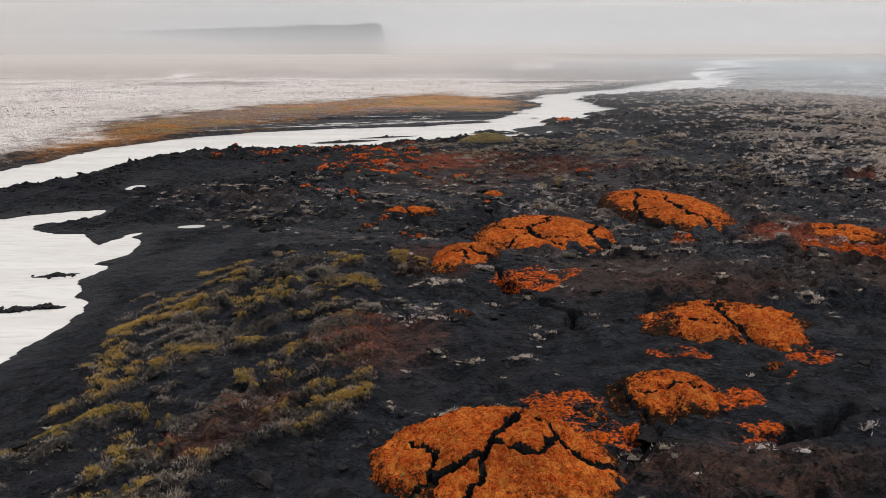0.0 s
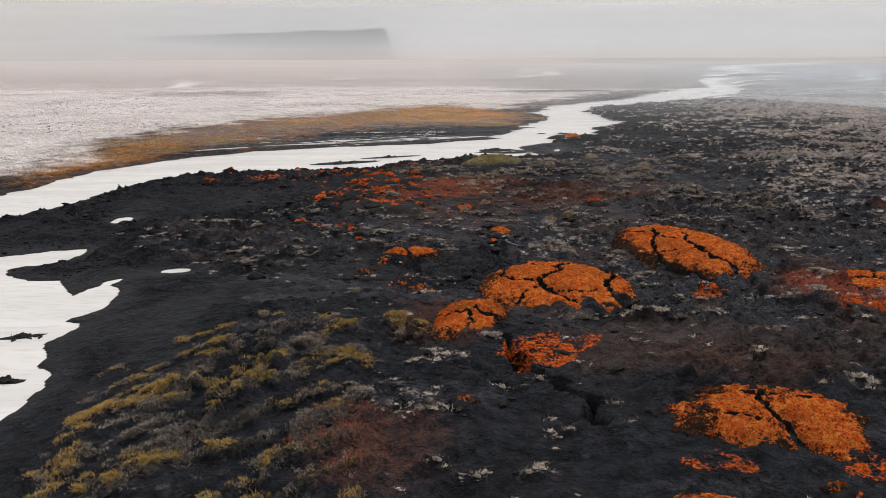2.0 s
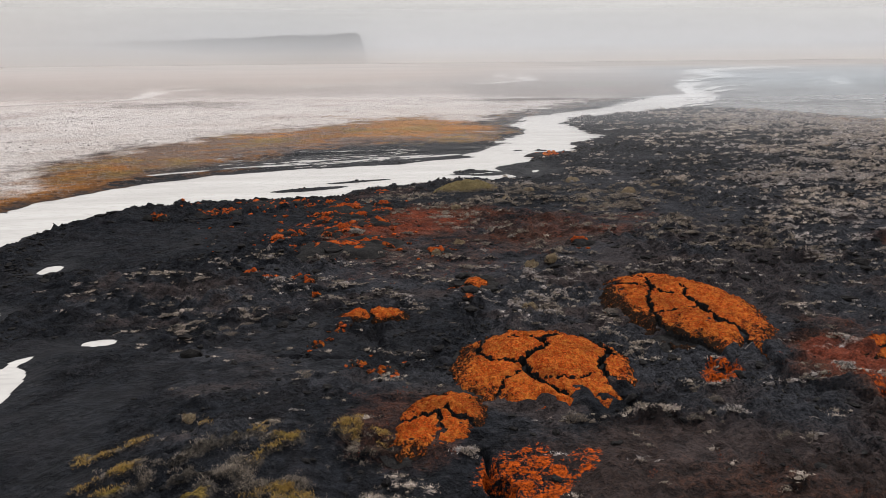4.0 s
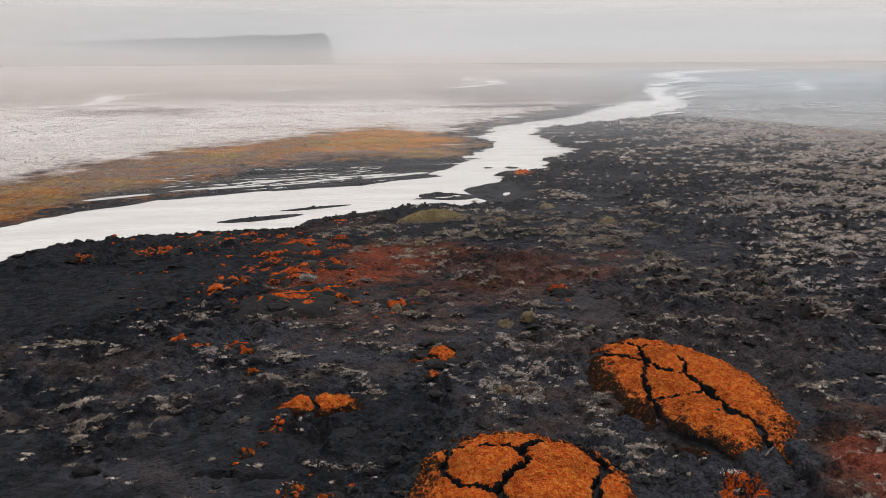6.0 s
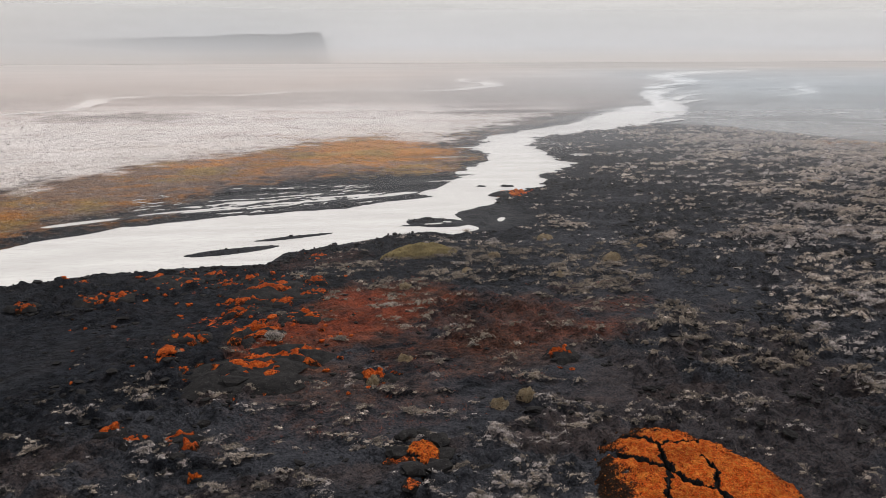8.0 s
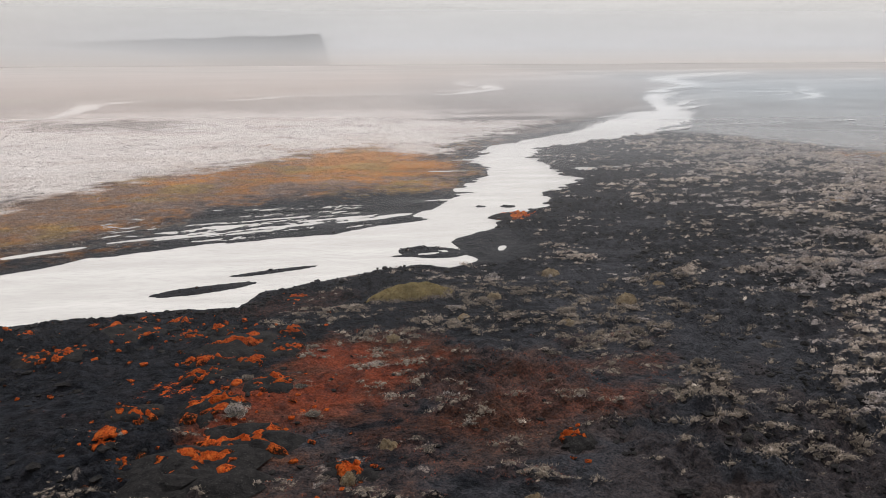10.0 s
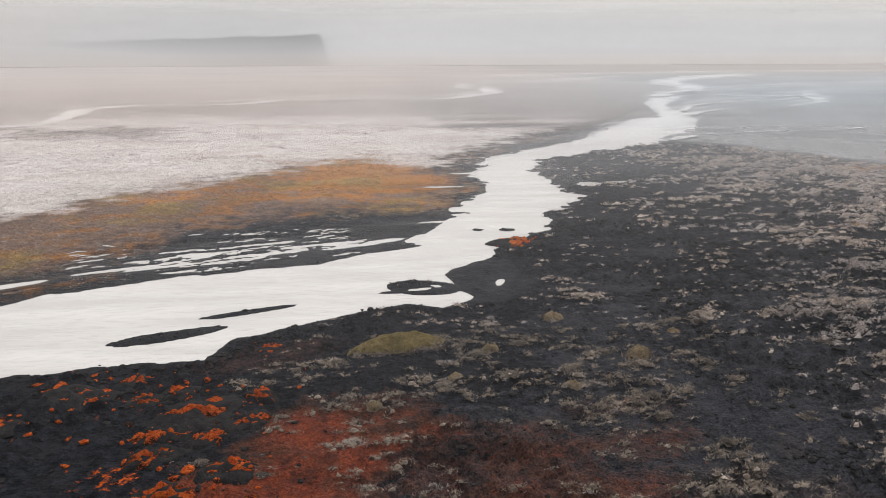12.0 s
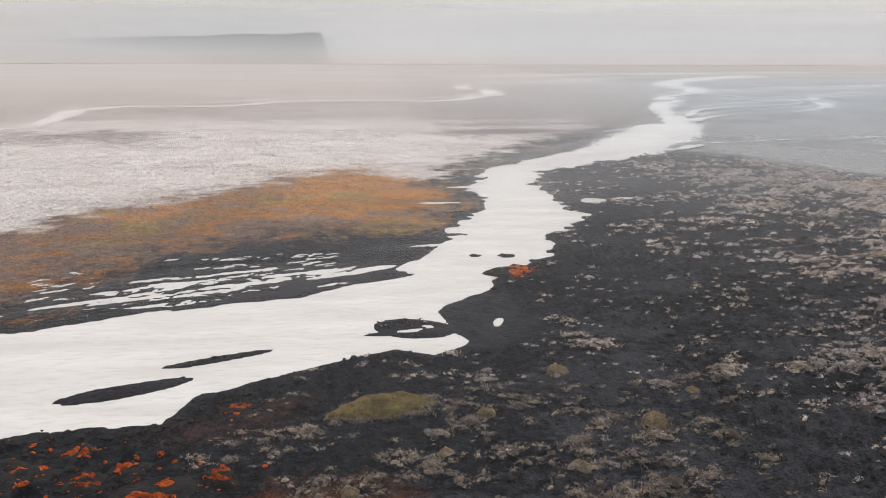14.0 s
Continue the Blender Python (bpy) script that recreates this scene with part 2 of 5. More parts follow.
# drifts of pale heath: half width, strength, line
DRIFTS = [
    (3.6, 1.0, [(67.8, 153), (67.2, 146), (66, 138.8), (65, 132.8), (60.3, 126.3)]),
    (3.0, 0.9, [(60.3, 126.3), (56, 120.5), (51.8, 114.3), (48.1, 109), (45.6, 104.8)]),
    (6.0, 1.0, [(115.1, 188.7), (100.6, 173), (89, 157.1), (80, 150.8), (71.9, 150.1)]),
    (3.2, 0.8, [(64.9, 127.8), (60.3, 117.6), (58.8, 113.4)]),
    (2.6, 0.8, [(65.5, 133.8), (71.6, 140.9), (79, 159.4)]),
    (1.1, 1.0, [(36.5, 147.1), (38.3, 141.7), (40.1, 137.2), (42.4, 134.3), (45.4, 131.4), (49.1, 129.4)]),
    (1.6, 0.9, [(53.6, 153.4), (49.8, 150.5), (48.9, 142.4), (48.4, 138.4), (42.4, 134.8)]),
    (1.8, 0.8, [(32.9, 131.1), (36.3, 130.6), (37.2, 125.5)]),
    (1.3, 0.8, [(38.4, 124.1), (39.1, 119), (38.3, 114.9), (35.6, 109.8), (31.5, 103.8)]),
    (2.2, 0.7, [(32.7, 171.9), (36.6, 168.1), (37.2, 159.2), (41.2, 161.3)]),
    (3.2, 0.75, [(18.7, 132.7), (22.6, 135.8), (26.6, 135.9), (28.6, 131.9)]),
    (2.4, 0.7, [(8.9, 130.5), (14.8, 135.6), (19.7, 140.7), (28.6, 145.9)]),
    (1.6, 0.75, [(37.7, 87), (37.8, 81.4), (36.8, 77), (35.6, 74.5)]),
    (1.6, 0.7, [(49.1, 99.8), (50.1, 103.9), (49.1, 110), (53.8, 115.4)]),
    (1.4, 0.95, [(11.2, 94), (13, 91.7), (14.3, 89.3), (14.7, 87.6)]),
    (1.2, 0.8, [(17.1, 88), (19.4, 90.6), (20.6, 94.8), (16.6, 95.8)]),
    (0.9, 0.8, [(10.4, 83.4), (11.9, 79.6), (14.4, 79.5)]),
    (0.8, 1.0, [(-20.5, 96.4), (-16, 98.1), (-12, 99.4), (-8.4, 98.3)]),
    (1.9, 0.9, [(-29.4, 92), (-26, 92.2), (-21.4, 93.8), (-19, 91.7)]),
    (1.2, 0.95, [(-7.1, 85.2), (-3.6, 85.9), (-1.3, 86.6), (0.2, 85.5), (1.8, 82.1)]),
    (1.2, 0.85, [(-4.3, 92.9), (-0.9, 91.9), (1.6, 92.2), (4.2, 95.3)])]


def water(px, py):
    """Depth of the water's edge, metres, positive in the water."""
    w = np.full(px.shape, -60.0)
    near = (px > -200) & (px < 380) & (py > -70) & (py < 860)
    x, y = px[near], py[near]
    jag = fbm(x / 3.2, y / 3.2, 4, 5) * (0.75 + 0.9 * step(192, 215, y)) + fbm(x / 11, y / 11, 2, 8) * 0.7
    calm = step(-15, 5, x) * step(30, 15, x) * step(140, 150, y) * step(180, 160, y)
    jag = jag * (1 - 0.8 * calm)
    v = inside(x, y, NEAR_BANK + FAR_BANK) + jag * np.where(y > 330, 2.0, 1.0)
    v = np.maximum(v, inside(x, y, LAGOON) + jag * 0.8)
    for cx, cy, rx, ry, turn in ISLETS:
        v = np.minimum(v, -oval(x, y, cx, cy, rx, ry, turn) * min(rx, ry) - jag * (0.2 if rx > 7 else 1.1 if rx == 5.0 else 0.5))
    # shallow threads of water over the gravel of the far bank
    c, s = math.cos(radians(21)), math.sin(radians(21))
    a, b = x * c + y * s, y * c - x * s
    threads = fbm(a / 9.0, b / 1.4, 3, 31) + 0.55 * fbm(a / 2.2, b / 1.1, 3, 33)
    zone = np.minimum(oval(x, y, -17.9, 193.6, 29, 11, 12) * 11, -inside(x, y, NEAR_BANK + FAR_BANK))
    v = np.where(zone > 0.0, np.maximum(v, (threads - 0.33 - 0.35 * step(5, 1, zone)) * 1.4), v)
    for cx, cy, rx, ry, turn in POOLS:
        v = np.maximum(v, oval(x, y, cx, cy, rx, ry, turn) * min(rx, ry) + jag * 0.3)
    w[near] = v
    return w


def land(px, py):
    """Height of the ground and the cover on it."""
    px, py = np.asarray(px, float), np.asarray(py, float)
    w = water(px, py)
    dry = -w
    # the far side of the river: beyond the far bank
    across = step(-6, 6, inside(px, py, FAR_BANK[::-1] + [(340, 1100), (600, 5200), (-5200, 5200), (-5200, 40)]))
    beyond = step(0, 85, py + 1.7 * np.maximum(px - 122, 0) - 322 + 16 * fbm(px / 30, py / 30, 3, 136))
    flat = np.maximum(across * 0.8, beyond)
    far = step(600, 1400, np.hypot(px, py))
    rough = (1 - flat)
    # smooth sand by the lagoon and by the spit
    beach = np.clip(step(-13.5, -17.5, px + np.where(py < 50, -0.22, 0.06) * (py - 50) + 2.5 * fbm(px / 9, py / 9, 2, 40)) * step(78, 66, py), 0, 1)
    beach = np.maximum(beach, step(-0.1, 0.25, oval(px, py, 25.8, 172.7, 9, 14, -20)) * (1 - across))
    beach = np.maximum(beach, 0.8 * step(-0.05, 0.3, oval(px, py, -35.3, 109.4, 12, 14, 10)))
    beach = np.maximum(beach, 0.7 * step(-0.05, 0.3, oval(px, py, -28.6, 70.1, 9, 8, 10)))
    rough = rough * (1 - 0.85 * beach)
    # ridges of old growth
    c, s = math.cos(radians(38)), math.sin(radians(38))
    a, b = px * c + py * s, py * c - px * s
    growth = step(-0.15, 0.25, oval(px, py, -10.9, 35.3, 8.0, 24, 12) + 0.25 * fbm(px / 5, py / 5, 3, 44)) * (1 - beach * 0.6)
    growth = np.maximum(growth, step(-0.1, 0.35, oval(px, py, -5.3, 53.3, 5.6, 5.5) + 0.2 * fbm(px / 3, py / 3, 2, 45)))
    growth = np.maximum(growth, step(-0.1, 0.3, oval(px, py, -8.6, 23.9, 9.5, 9, 0) + 0.25 * fbm(px / 4, py / 4, 3, 46)))
    growth = np.maximum(growth, step(-0.1, 0.3, oval(px, py, -12.9, 25.3, 6.5, 7, 0) + 0.25 * fbm(px / 4, py / 4, 3, 48)) * (1 - 0.8 * beach))
    ridge = 1 - np.abs(fbm(a / 6.0 + 0.3 * fbm(px / 1.6, py / 1.6, 2, 49), b / 2.5, 3, 147)) * 2.7
    ridge = np.clip(ridge, 0, 1)
    h = 0.6 * step(0, 14, dry) * (1 - 0.5 * flat)
    h = h + (fbm(px / 26, py / 26, 3, 50) * 0.35 * rough + fbm(px / 7, py / 7, 3, 53) * 0.22 * rough) * step(0, 5, dry)
    lava = step(-0.15, 0.35, fbm(px / 17, py / 17, 3, 60) + 0.35 * step(9, 2, dry) + 0.1)
    for cx, cy, rx, ry in ((6.4, 82, 1.6, 4.5), (6.0, 87.8, 1.8, 1.6), (-2.4, 76.5, 3.0, 2.0), (57.2, 114.5, 5, 2.6), (45.4, 97, 3, 3), (55.4, 128.3, 3.5, 4), (53.9, 100.3, 5, 3), (40.3, 90.4, 3, 5), (62.1, 104.5, 5, 3)):
        lava = np.maximum(lava, 1.5 * step(-0.2, 0.5, oval(px, py, cx, cy, rx, ry) + 0.3 * fbm(px / 3, py / 3, 2, 61)))
    lava = lava * rough
    h = h + lava * (np.abs(fbm(px / 2.6, py / 2.6, 4, 63, 0.65)) * 1.15 - 0.25) * step(0.1, 2.5, dry)
    h = h + rough * fbm(px / 1.3, py / 1.3, 3, 66, 0.6) * 0.19 * step(0, 2, dry)
    h = h + growth * (ridge ** 2 * 0.75 - 0.1)
    h = h + flat * fbm(px / 60, py / 60, 3, 70) * 0.25 * step(2, 30, dry)
    h = h + across * step(0.0, 8, dry) * fbm(px / 3, py / 3, 3, 72) * 0.12 * (1 - far)
    # hummocks of heath
    heath = np.maximum(step(-0.35, 0.5, oval(px, py, 166.7, 252, 80, 125, 0) + 0.6 * fbm(px / 17, py / 9, 4, 120)), step(-0.1, 0.45, oval(px, py, 94, 122, 36, 50, -20) * 0.8 + 0.65 * fbm(px / 13, py / 6, 4, 121)))
    heath = np.maximum(heath, 0.5 * step(0.1, 0.6, oval(px, py, 26.6, 138.9, 36, 24) * 0.8 + 0.55 * fbm(px / 7, py / 4.5, 3, 122)))
    heath = np.maximum(heath, 0.85 * step(0.12, 0.5, np.minimum(oval(px, py, -18.9, 83.5, 10, 10), 0.4) * 0.6 + 0.62 * fbm(px / 2.6, py / 1.5, 3, 124)))
    heath = np.maximum(heath, 0.6 * step(0.3, 0.65, np.minimum(oval(px, py, 12.7, 59.6, 46, 44), 0.3) * 0.4 + 0.6 * fbm(px / 4.6, py / 2.6, 3, 126)))
    heath = np.maximum(heath, 0.8 * (1 - step(0.0, 0.5, oval(px, py, -1, 76, 12, 12))) * step(0.1, 0.5, np.minimum(oval(px, py, 26, 88, 50, 30), 0.3) * 0.5 + 0.68 * fbm(px / 8 + 0.5 * fbm(px / 5, py / 5, 2, 151), py / 2.2, 4, 129)))
    near = (px > -34) & (px < 122) & (py > 60) & (py < 196)
    qx, qy = px[near], py[near]
    wx, wy = qx + 1.3 * fbm(qx / 4, qy / 4, 3, 141), qy + 1.3 * fbm(qx / 4, qy / 4, 3, 142)
    ragged, drift = 0.75 * fbm(qx / 3.2, qy / 1.7, 3, 143), np.zeros(qx.shape)
    for half, much, line in DRIFTS:
        drift = np.maximum(drift, much * step(1.15, 0.3, along(wx, wy, line) / half + ragged))
    heath[near] = np.maximum(heath[near], drift)
    heath = heath * (1 - beach) * (1 - flat) * (1 - growth)
    small = np.clip(1 - np.abs(fbm(px / 4.0 + 0.25 * fbm(px / 2, py / 2, 2, 131), py / 2.5, 3, 128)) * 2.7, 0, 1)
    large = np.clip(1 - np.abs(fbm(px / 9 - py / 18 + 0.3 * fbm(px / 4, py / 4, 2, 133), py / 3.0, 4, 132)) * 2.6, 0, 1)
    blend = step(110, 170, py + 0.6 * px - 30)
    hum = small * (1 - blend) + large * blend
    h = h + heath * hum ** 1.6 * (0.50 + 0.5 * step(84, 104, py) * step(5, 25, px) + 0.35 * blend) * step(0.5, 3, dry)
    # the ground rises towards the near end, with hollow lanes
    h = h + 1.5 * step(74, 52, py) * step(-24, -8, px) * (1 - 0.5 * step(28, 40, px)) - 0.8 * step(0.0, 0.6, oval(px, py, -1.0, 52.5, 4.5, 4.5))
    h = h - 0.5 * step(0.1, 0.7, oval(px, py, -0, 31.5, 3.0, 9, -10)) - 0.35 * step(0, 0.6, oval(px, py, 5.5, 41.6, 2.6, 8, 20))
    h = h - 0.9 * step(0.05, 0.5, oval(px, py, 23.7, 71.6, 4.2, 3.4)) - 0.4 * step(0, 0.6, oval(px, py, 28.3, 57.3, 3, 13, -10))
    for k, line in enumerate(CRACKS):
        d = along(px + fbm(px / 1.3, py / 1.3, 2, 80 + k) * 0.55, py + fbm(px / 1.3, py / 1.3, 2, 90 + k) * 0.55, line)
        h = h - (1.8 if k in (1, 2, 3) else 1.25) * step(0.66 if k in (1, 2, 3) else 0.44, 0.22 if k in (1, 2, 3) else 0.15, d)
    h = np.where(w > 0, -np.minimum(0.04 + 0.22 * w, 1.2), np.maximum(h, 0.0) + np.minimum(0.03 + 0.10 * dry, 0.3))
    h = np.where(w > 0, h, h * step(-0.3, 0.6, dry) + 0.02)
    return h, dict(w=w, dry=dry, across=across, beyond=beyond, flat=flat, rough=rough, beach=beach, growth=growth, ridge=ridge, lava=lava, far=far, heath=heath, hum=hum)


def cover(px, py, z):
    """Masks of what covers the ground, 0 to 1."""
    dry, across = z["dry"], z["across"]
    n1, n2 = fbm(px / 9, py / 9, 4, 101), fbm(px / 3, py / 3, 3, 104)
    red = np.maximum.reduce([
        1.0 * step(-0.2, 0.7, oval(px, py, 2.8, 119.4, 17, 9.5, 48) + 0.42 * fbm(px / 8, py / 4, 4, 106) + 0.1 * n2),
        0.52 * step(-0.25, 0.75, oval(px, py, 20.6, 114.2, 16, 11, 30) + 0.45 * fbm(px / 9, py / 4, 4, 107) + 0.1 * n2),
        0.2 * step(-0.2, 0.5, oval(px, py, 1.6, 96.4, 13, 8, 0) + 0.3 * n1),
        0.4 * step(-0.2, 0.6, oval(px, py, -2.5, 39.3, 5.2, 4.6, 30) + 0.25 * n2),
        0.42 * step(-0.2, 0.6, oval(px, py, -8.8, 29.7, 1.9, 4.4, -35) + 0.25 * n2),
        1.0 * step(-0.2, 0.6, oval(px, py, 37.5, 65.0, 8.5, 10.0, 20) + 0.3 * n2),
        0.4 * step(-0.2, 0.6, oval(px, py, 0.6, 57.1, 4, 6, 10) + 0.25 * n2),
        0.3 * step(-0.2, 0.6, oval(px, py, 19.6, 48.2, 7, 4, -10) + 0.25 * n2),
        0.2 * step(-0.2, 0.6, oval(px, py, 12.2, 24, 7, 5, -10) + 0.35 * n2),
        0.6 * step(-0.2, 0.5, oval(px, py, 65.8, 103.9, 9, 7, 0) + 0.3 * n1),
        0.25 * step(-0.2, 0.5, oval(px, py, -3.7, 144.1, 12, 5, 20) + 0.3 * n1)]) * (1 - across)
    orange = np.maximum.reduce([
        step(0.0, 0.5, oval(px, py, 14.3, 31.2, 3.0, 1.3, 20) + 0.4 * n2) * 0.75,
        step(0.0, 0.5, oval(px, py, 13.9, 28.3, 2.8, 1.1, 10) + 0.45 * n2) * 0.62,
        step(0.0, 0.4, oval(px, py, 7.0, 51.2, 2.8, 3.6, 10) + 0.35 * n2) * 0.72,
        step(0.0, 0.4, oval(px, py, 10.9, 52.4, 1.0, 1.8, 0) + 0.35 * n2) * 0.6,
        step(0.0, 0.4, oval(px, py, 7.0, 31.4, 2.4, 2.0, -20) + 0.45 * n2) * 0.66,
        step(0.0, 0.4, oval(px, py, 8.0, 29.0, 2.4, 1.6, 0) + 0.4 * n2) * 0.62,
        step(0.0, 0.4, oval(px, py, 13.2, 36.9, 2.6, 1.1, 0) + 0.5 * n2) * 0.55,
        step(0.0, 0.4, oval(px, py, 21.0, 36.2, 1.8, 1.6, 30) + 0.4 * n2) * 0.6,
        step(0.0, 0.4, oval(px, py, 18.3, 34.2, 1.0, 0.7, 0) + 0.35 * n2) * 0.7,
        step(0.0, 0.4, oval(px, py, 24.2, 65.6, 1.5, 3.0, -38) + 0.35 * n2) * 0.75,
        step(0.0, 0.4, oval(px, py, 38.1, 59.4, 6.0, 5.0, 0) + 0.4 * n2) * 0.8,
        step(0.0, 0.4, oval(px, py, 34.6, 195.4, 4.6, 3.0, 40) + 0.15 * n2),
        step(0.5, 0.9, oval(px, py, -11.9, 120.4, 15, 22, -30) * 0.5 + 0.62 * n2) * 0.5,
        step(0.0, 0.4, oval(px, py, 14.7, 239.2, 3, 3) + 0.3 * n2) * 0.5]) * step(0.1, 0.6, dry)
    field = inside(px, py, OCHRE) + 8 * n1 + 4 * n2
    ochre = across * step(-24, 10, field) * (0.55 + 0.45 * step(-0.5, 0.4, fbm(px / 25, py / 25, 2, 110) + oval(px, py, 8.4, 276.9, 40, 45)))
    ochre = np.maximum(ochre, (1 - across) * np.maximum(0.5 * step(-0.1, 0.7, oval(px, py, 164.3, 269.6, 26, 15) + 0.3 * n1), 0.8 * step(0.0, 0.5, oval(px, py, 103.8, 199.8, 4.5, 2.2) + 0.3 * n2)))
    ochre = np.maximum(ochre, across * 0.36 * step(-0.3, 0.6, oval(px, py, 0, 330, 75, 45) + 0.4 * n1) * (1 - step(395, 420, py)))
    brown = across * np.maximum(step(-22, -2, field) * step(48, 24, dry), step(320, 380, py)) * step(4, 12, dry) * 0.7
    rim = inside(px, py, PLAIN) + 7 * n1 + 4 * n2
    pale = across * step(-14, 10, rim) * (1 - 0.5 * step(400, 560, py + 40 * n1)) * (0.78 + 0.22 * step(-0.35, 0.35, fbm(px / 60, py / 22, 3, 115)))
    pale = pale * (1 - 0.3 * step(24, 70, px + 25 * n1) * step(330, 420, py))
    pale = np.maximum(pale, across * 0.36 * step(300, 600, py))
    pale = pale * (1 - 0.5 * step(0, 0.5, oval(px, py, -125, 418, 58, 42, 0) + 0.3 * n1)) * (1 - 0.7 * step(0, 0.5, oval(px, py, 70.2, 440, 45, 18, 10)))
    tan = z["heath"] * (step(0.5, 0.9, z["hum"]) * 0.56 + 0.04 + 0.38 * step(0.6, 0.95, z["heath"]) * step(0.15, 0.6, z["hum"]) * step(40, 66, px) * np.maximum(step(192, 172, py), step(95, 130, px)))
    tan = tan * (1 + 0.35 * step(75, 110, px)) * (0.7 + 0.45 * step(-0.25, 0.3, fbm(px / 9, py / 4.5, 3, 131)))
    tan = np.maximum(tan, (1 - across) * (0.42 + 0.4 * step(0.3, 0.8, z["hum"])) * step(0.0, 0.6, oval(px, py, 158.3, 256.2, 70, 80, 0) + 0.35 * fbm(px / 30, py / 22, 3, 130)) * (1 - z["beyond"]))
    track = np.minimum(along(px + 2 * n1, py + 2 * n2, [(-217.6, 463.3), (-131.7, 428.5), (-84.9, 382.4), (-54.7, 374.2), (-11.6, 336.4), (27.1, 320.4), (45, 319.1)]), along(px, py + 2 * n2, [(40.2, 421.5), (59.1, 422.9), (74.2, 429.6), (94.6, 448.1), (120.4, 465.3), (147.8, 481.1), (177.7, 510.6)]))
    pale = pale * (1 - 0.5 * step(2.6, 0.6, track) * step(-0.5, 0.2, fbm(px / 14, py / 14, 2, 135)))
    brown = np.maximum(brown, 0.6 * step(3.0, 0.8, track))
    brown = np.maximum(brown, (1 - across) * np.maximum(0.24 * step(0.05, 0.6, oval(px, py, 37.8, 95.4, 36, 30) * 0.6 + 0.6 * n1), np.maximum(0.36 * step(-0.1, 0.6, oval(px, py, 18.7, 50.1, 13, 7) + 0.35 * n1), np.maximum(0.4 * step(-0.1, 0.6, oval(px, py, 37.8, 57.1, 12, 14) + 0.35 * n1), 0.4 * step(-0.1, 0.6, oval(px, py, 12.2, 25.4, 8, 4) + 0.35 * n1)))) * (1 - z["beach"]))
    ash = (1 - across) * (1 - z["beach"]) * 0.68 * step(-0.1, 0.6, oval(px, py, 49.8, 118.3, 46, 84, -18) * 0.9 + 0.5 * fbm(px / 11, py / 5, 4, 108))
    mid_belt = (1 - across) * (1 - z["beach"]) * (1 - step(0.0, 0.5, oval(px, py, -1, 76, 12, 12))) * step(-0.05, 0.45, oval(px, py, 24, 84, 52, 34) + 0.55 * fbm(px / 8, py / 4, 4, 111))
    ash = np.maximum(ash, 0.74 * mid_belt)
    brown = np.maximum(brown, 0.34 * mid_belt * step(-0.2, 0.5, fbm(px / 10, py / 5, 4, 112)))
    wet = step(5.0, 0.2, dry) * (1 - 0.3 * z["lava"])
    wet = np.maximum(wet, 0.75 * z["beach"] * step(-0.2, 0.5, fbm(px / 7, py / 12, 3, 125)))
    # oval of darker ground away from the shore, carried by the wet mask
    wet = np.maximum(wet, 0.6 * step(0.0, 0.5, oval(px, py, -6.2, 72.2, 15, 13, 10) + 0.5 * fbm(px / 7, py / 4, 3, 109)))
    sheen = z["beyond"] * (1 - across) * (0.7 + 0.4 * step(-0.3, 0.3, fbm(px / 45, py / 35, 3, 127)))
    lush = np.maximum.reduce([step(-0.2, 0.7, oval(px, py, 10, 278, 30, 40)), step(-0.3, 0.6, oval(px, py, -62, 150, 16, 44, 12)), 0.55 * step(-0.2, 0.7, oval(px, py, -20, 262, 40, 26, 25)), 0.45 * step(0.1, 0.6, n1)])
    return dict(ash=ash, lush=lush, red=np.clip(red, 0, 1.3), orange=np.clip(orange, 0, 1), ochre=np.clip(ochre, 0, 1), brown=np.clip(brown, 0, 1), pale=np.clip(pale, 0, 1), tan=np.clip(tan, 0, 1), wet=np.clip(wet, 0, 1), sheen=np.clip(sheen, 0, 1), growth=z["growth"] * (0.2 + 0.8 * step(0.2, 0.75, z["ridge"])), crest=z["growth"] * step(0.72, 0.95, z["ridge"]) * step(-0.5, -0.1, fbm(px / 4, py / 4, 2, 210)))


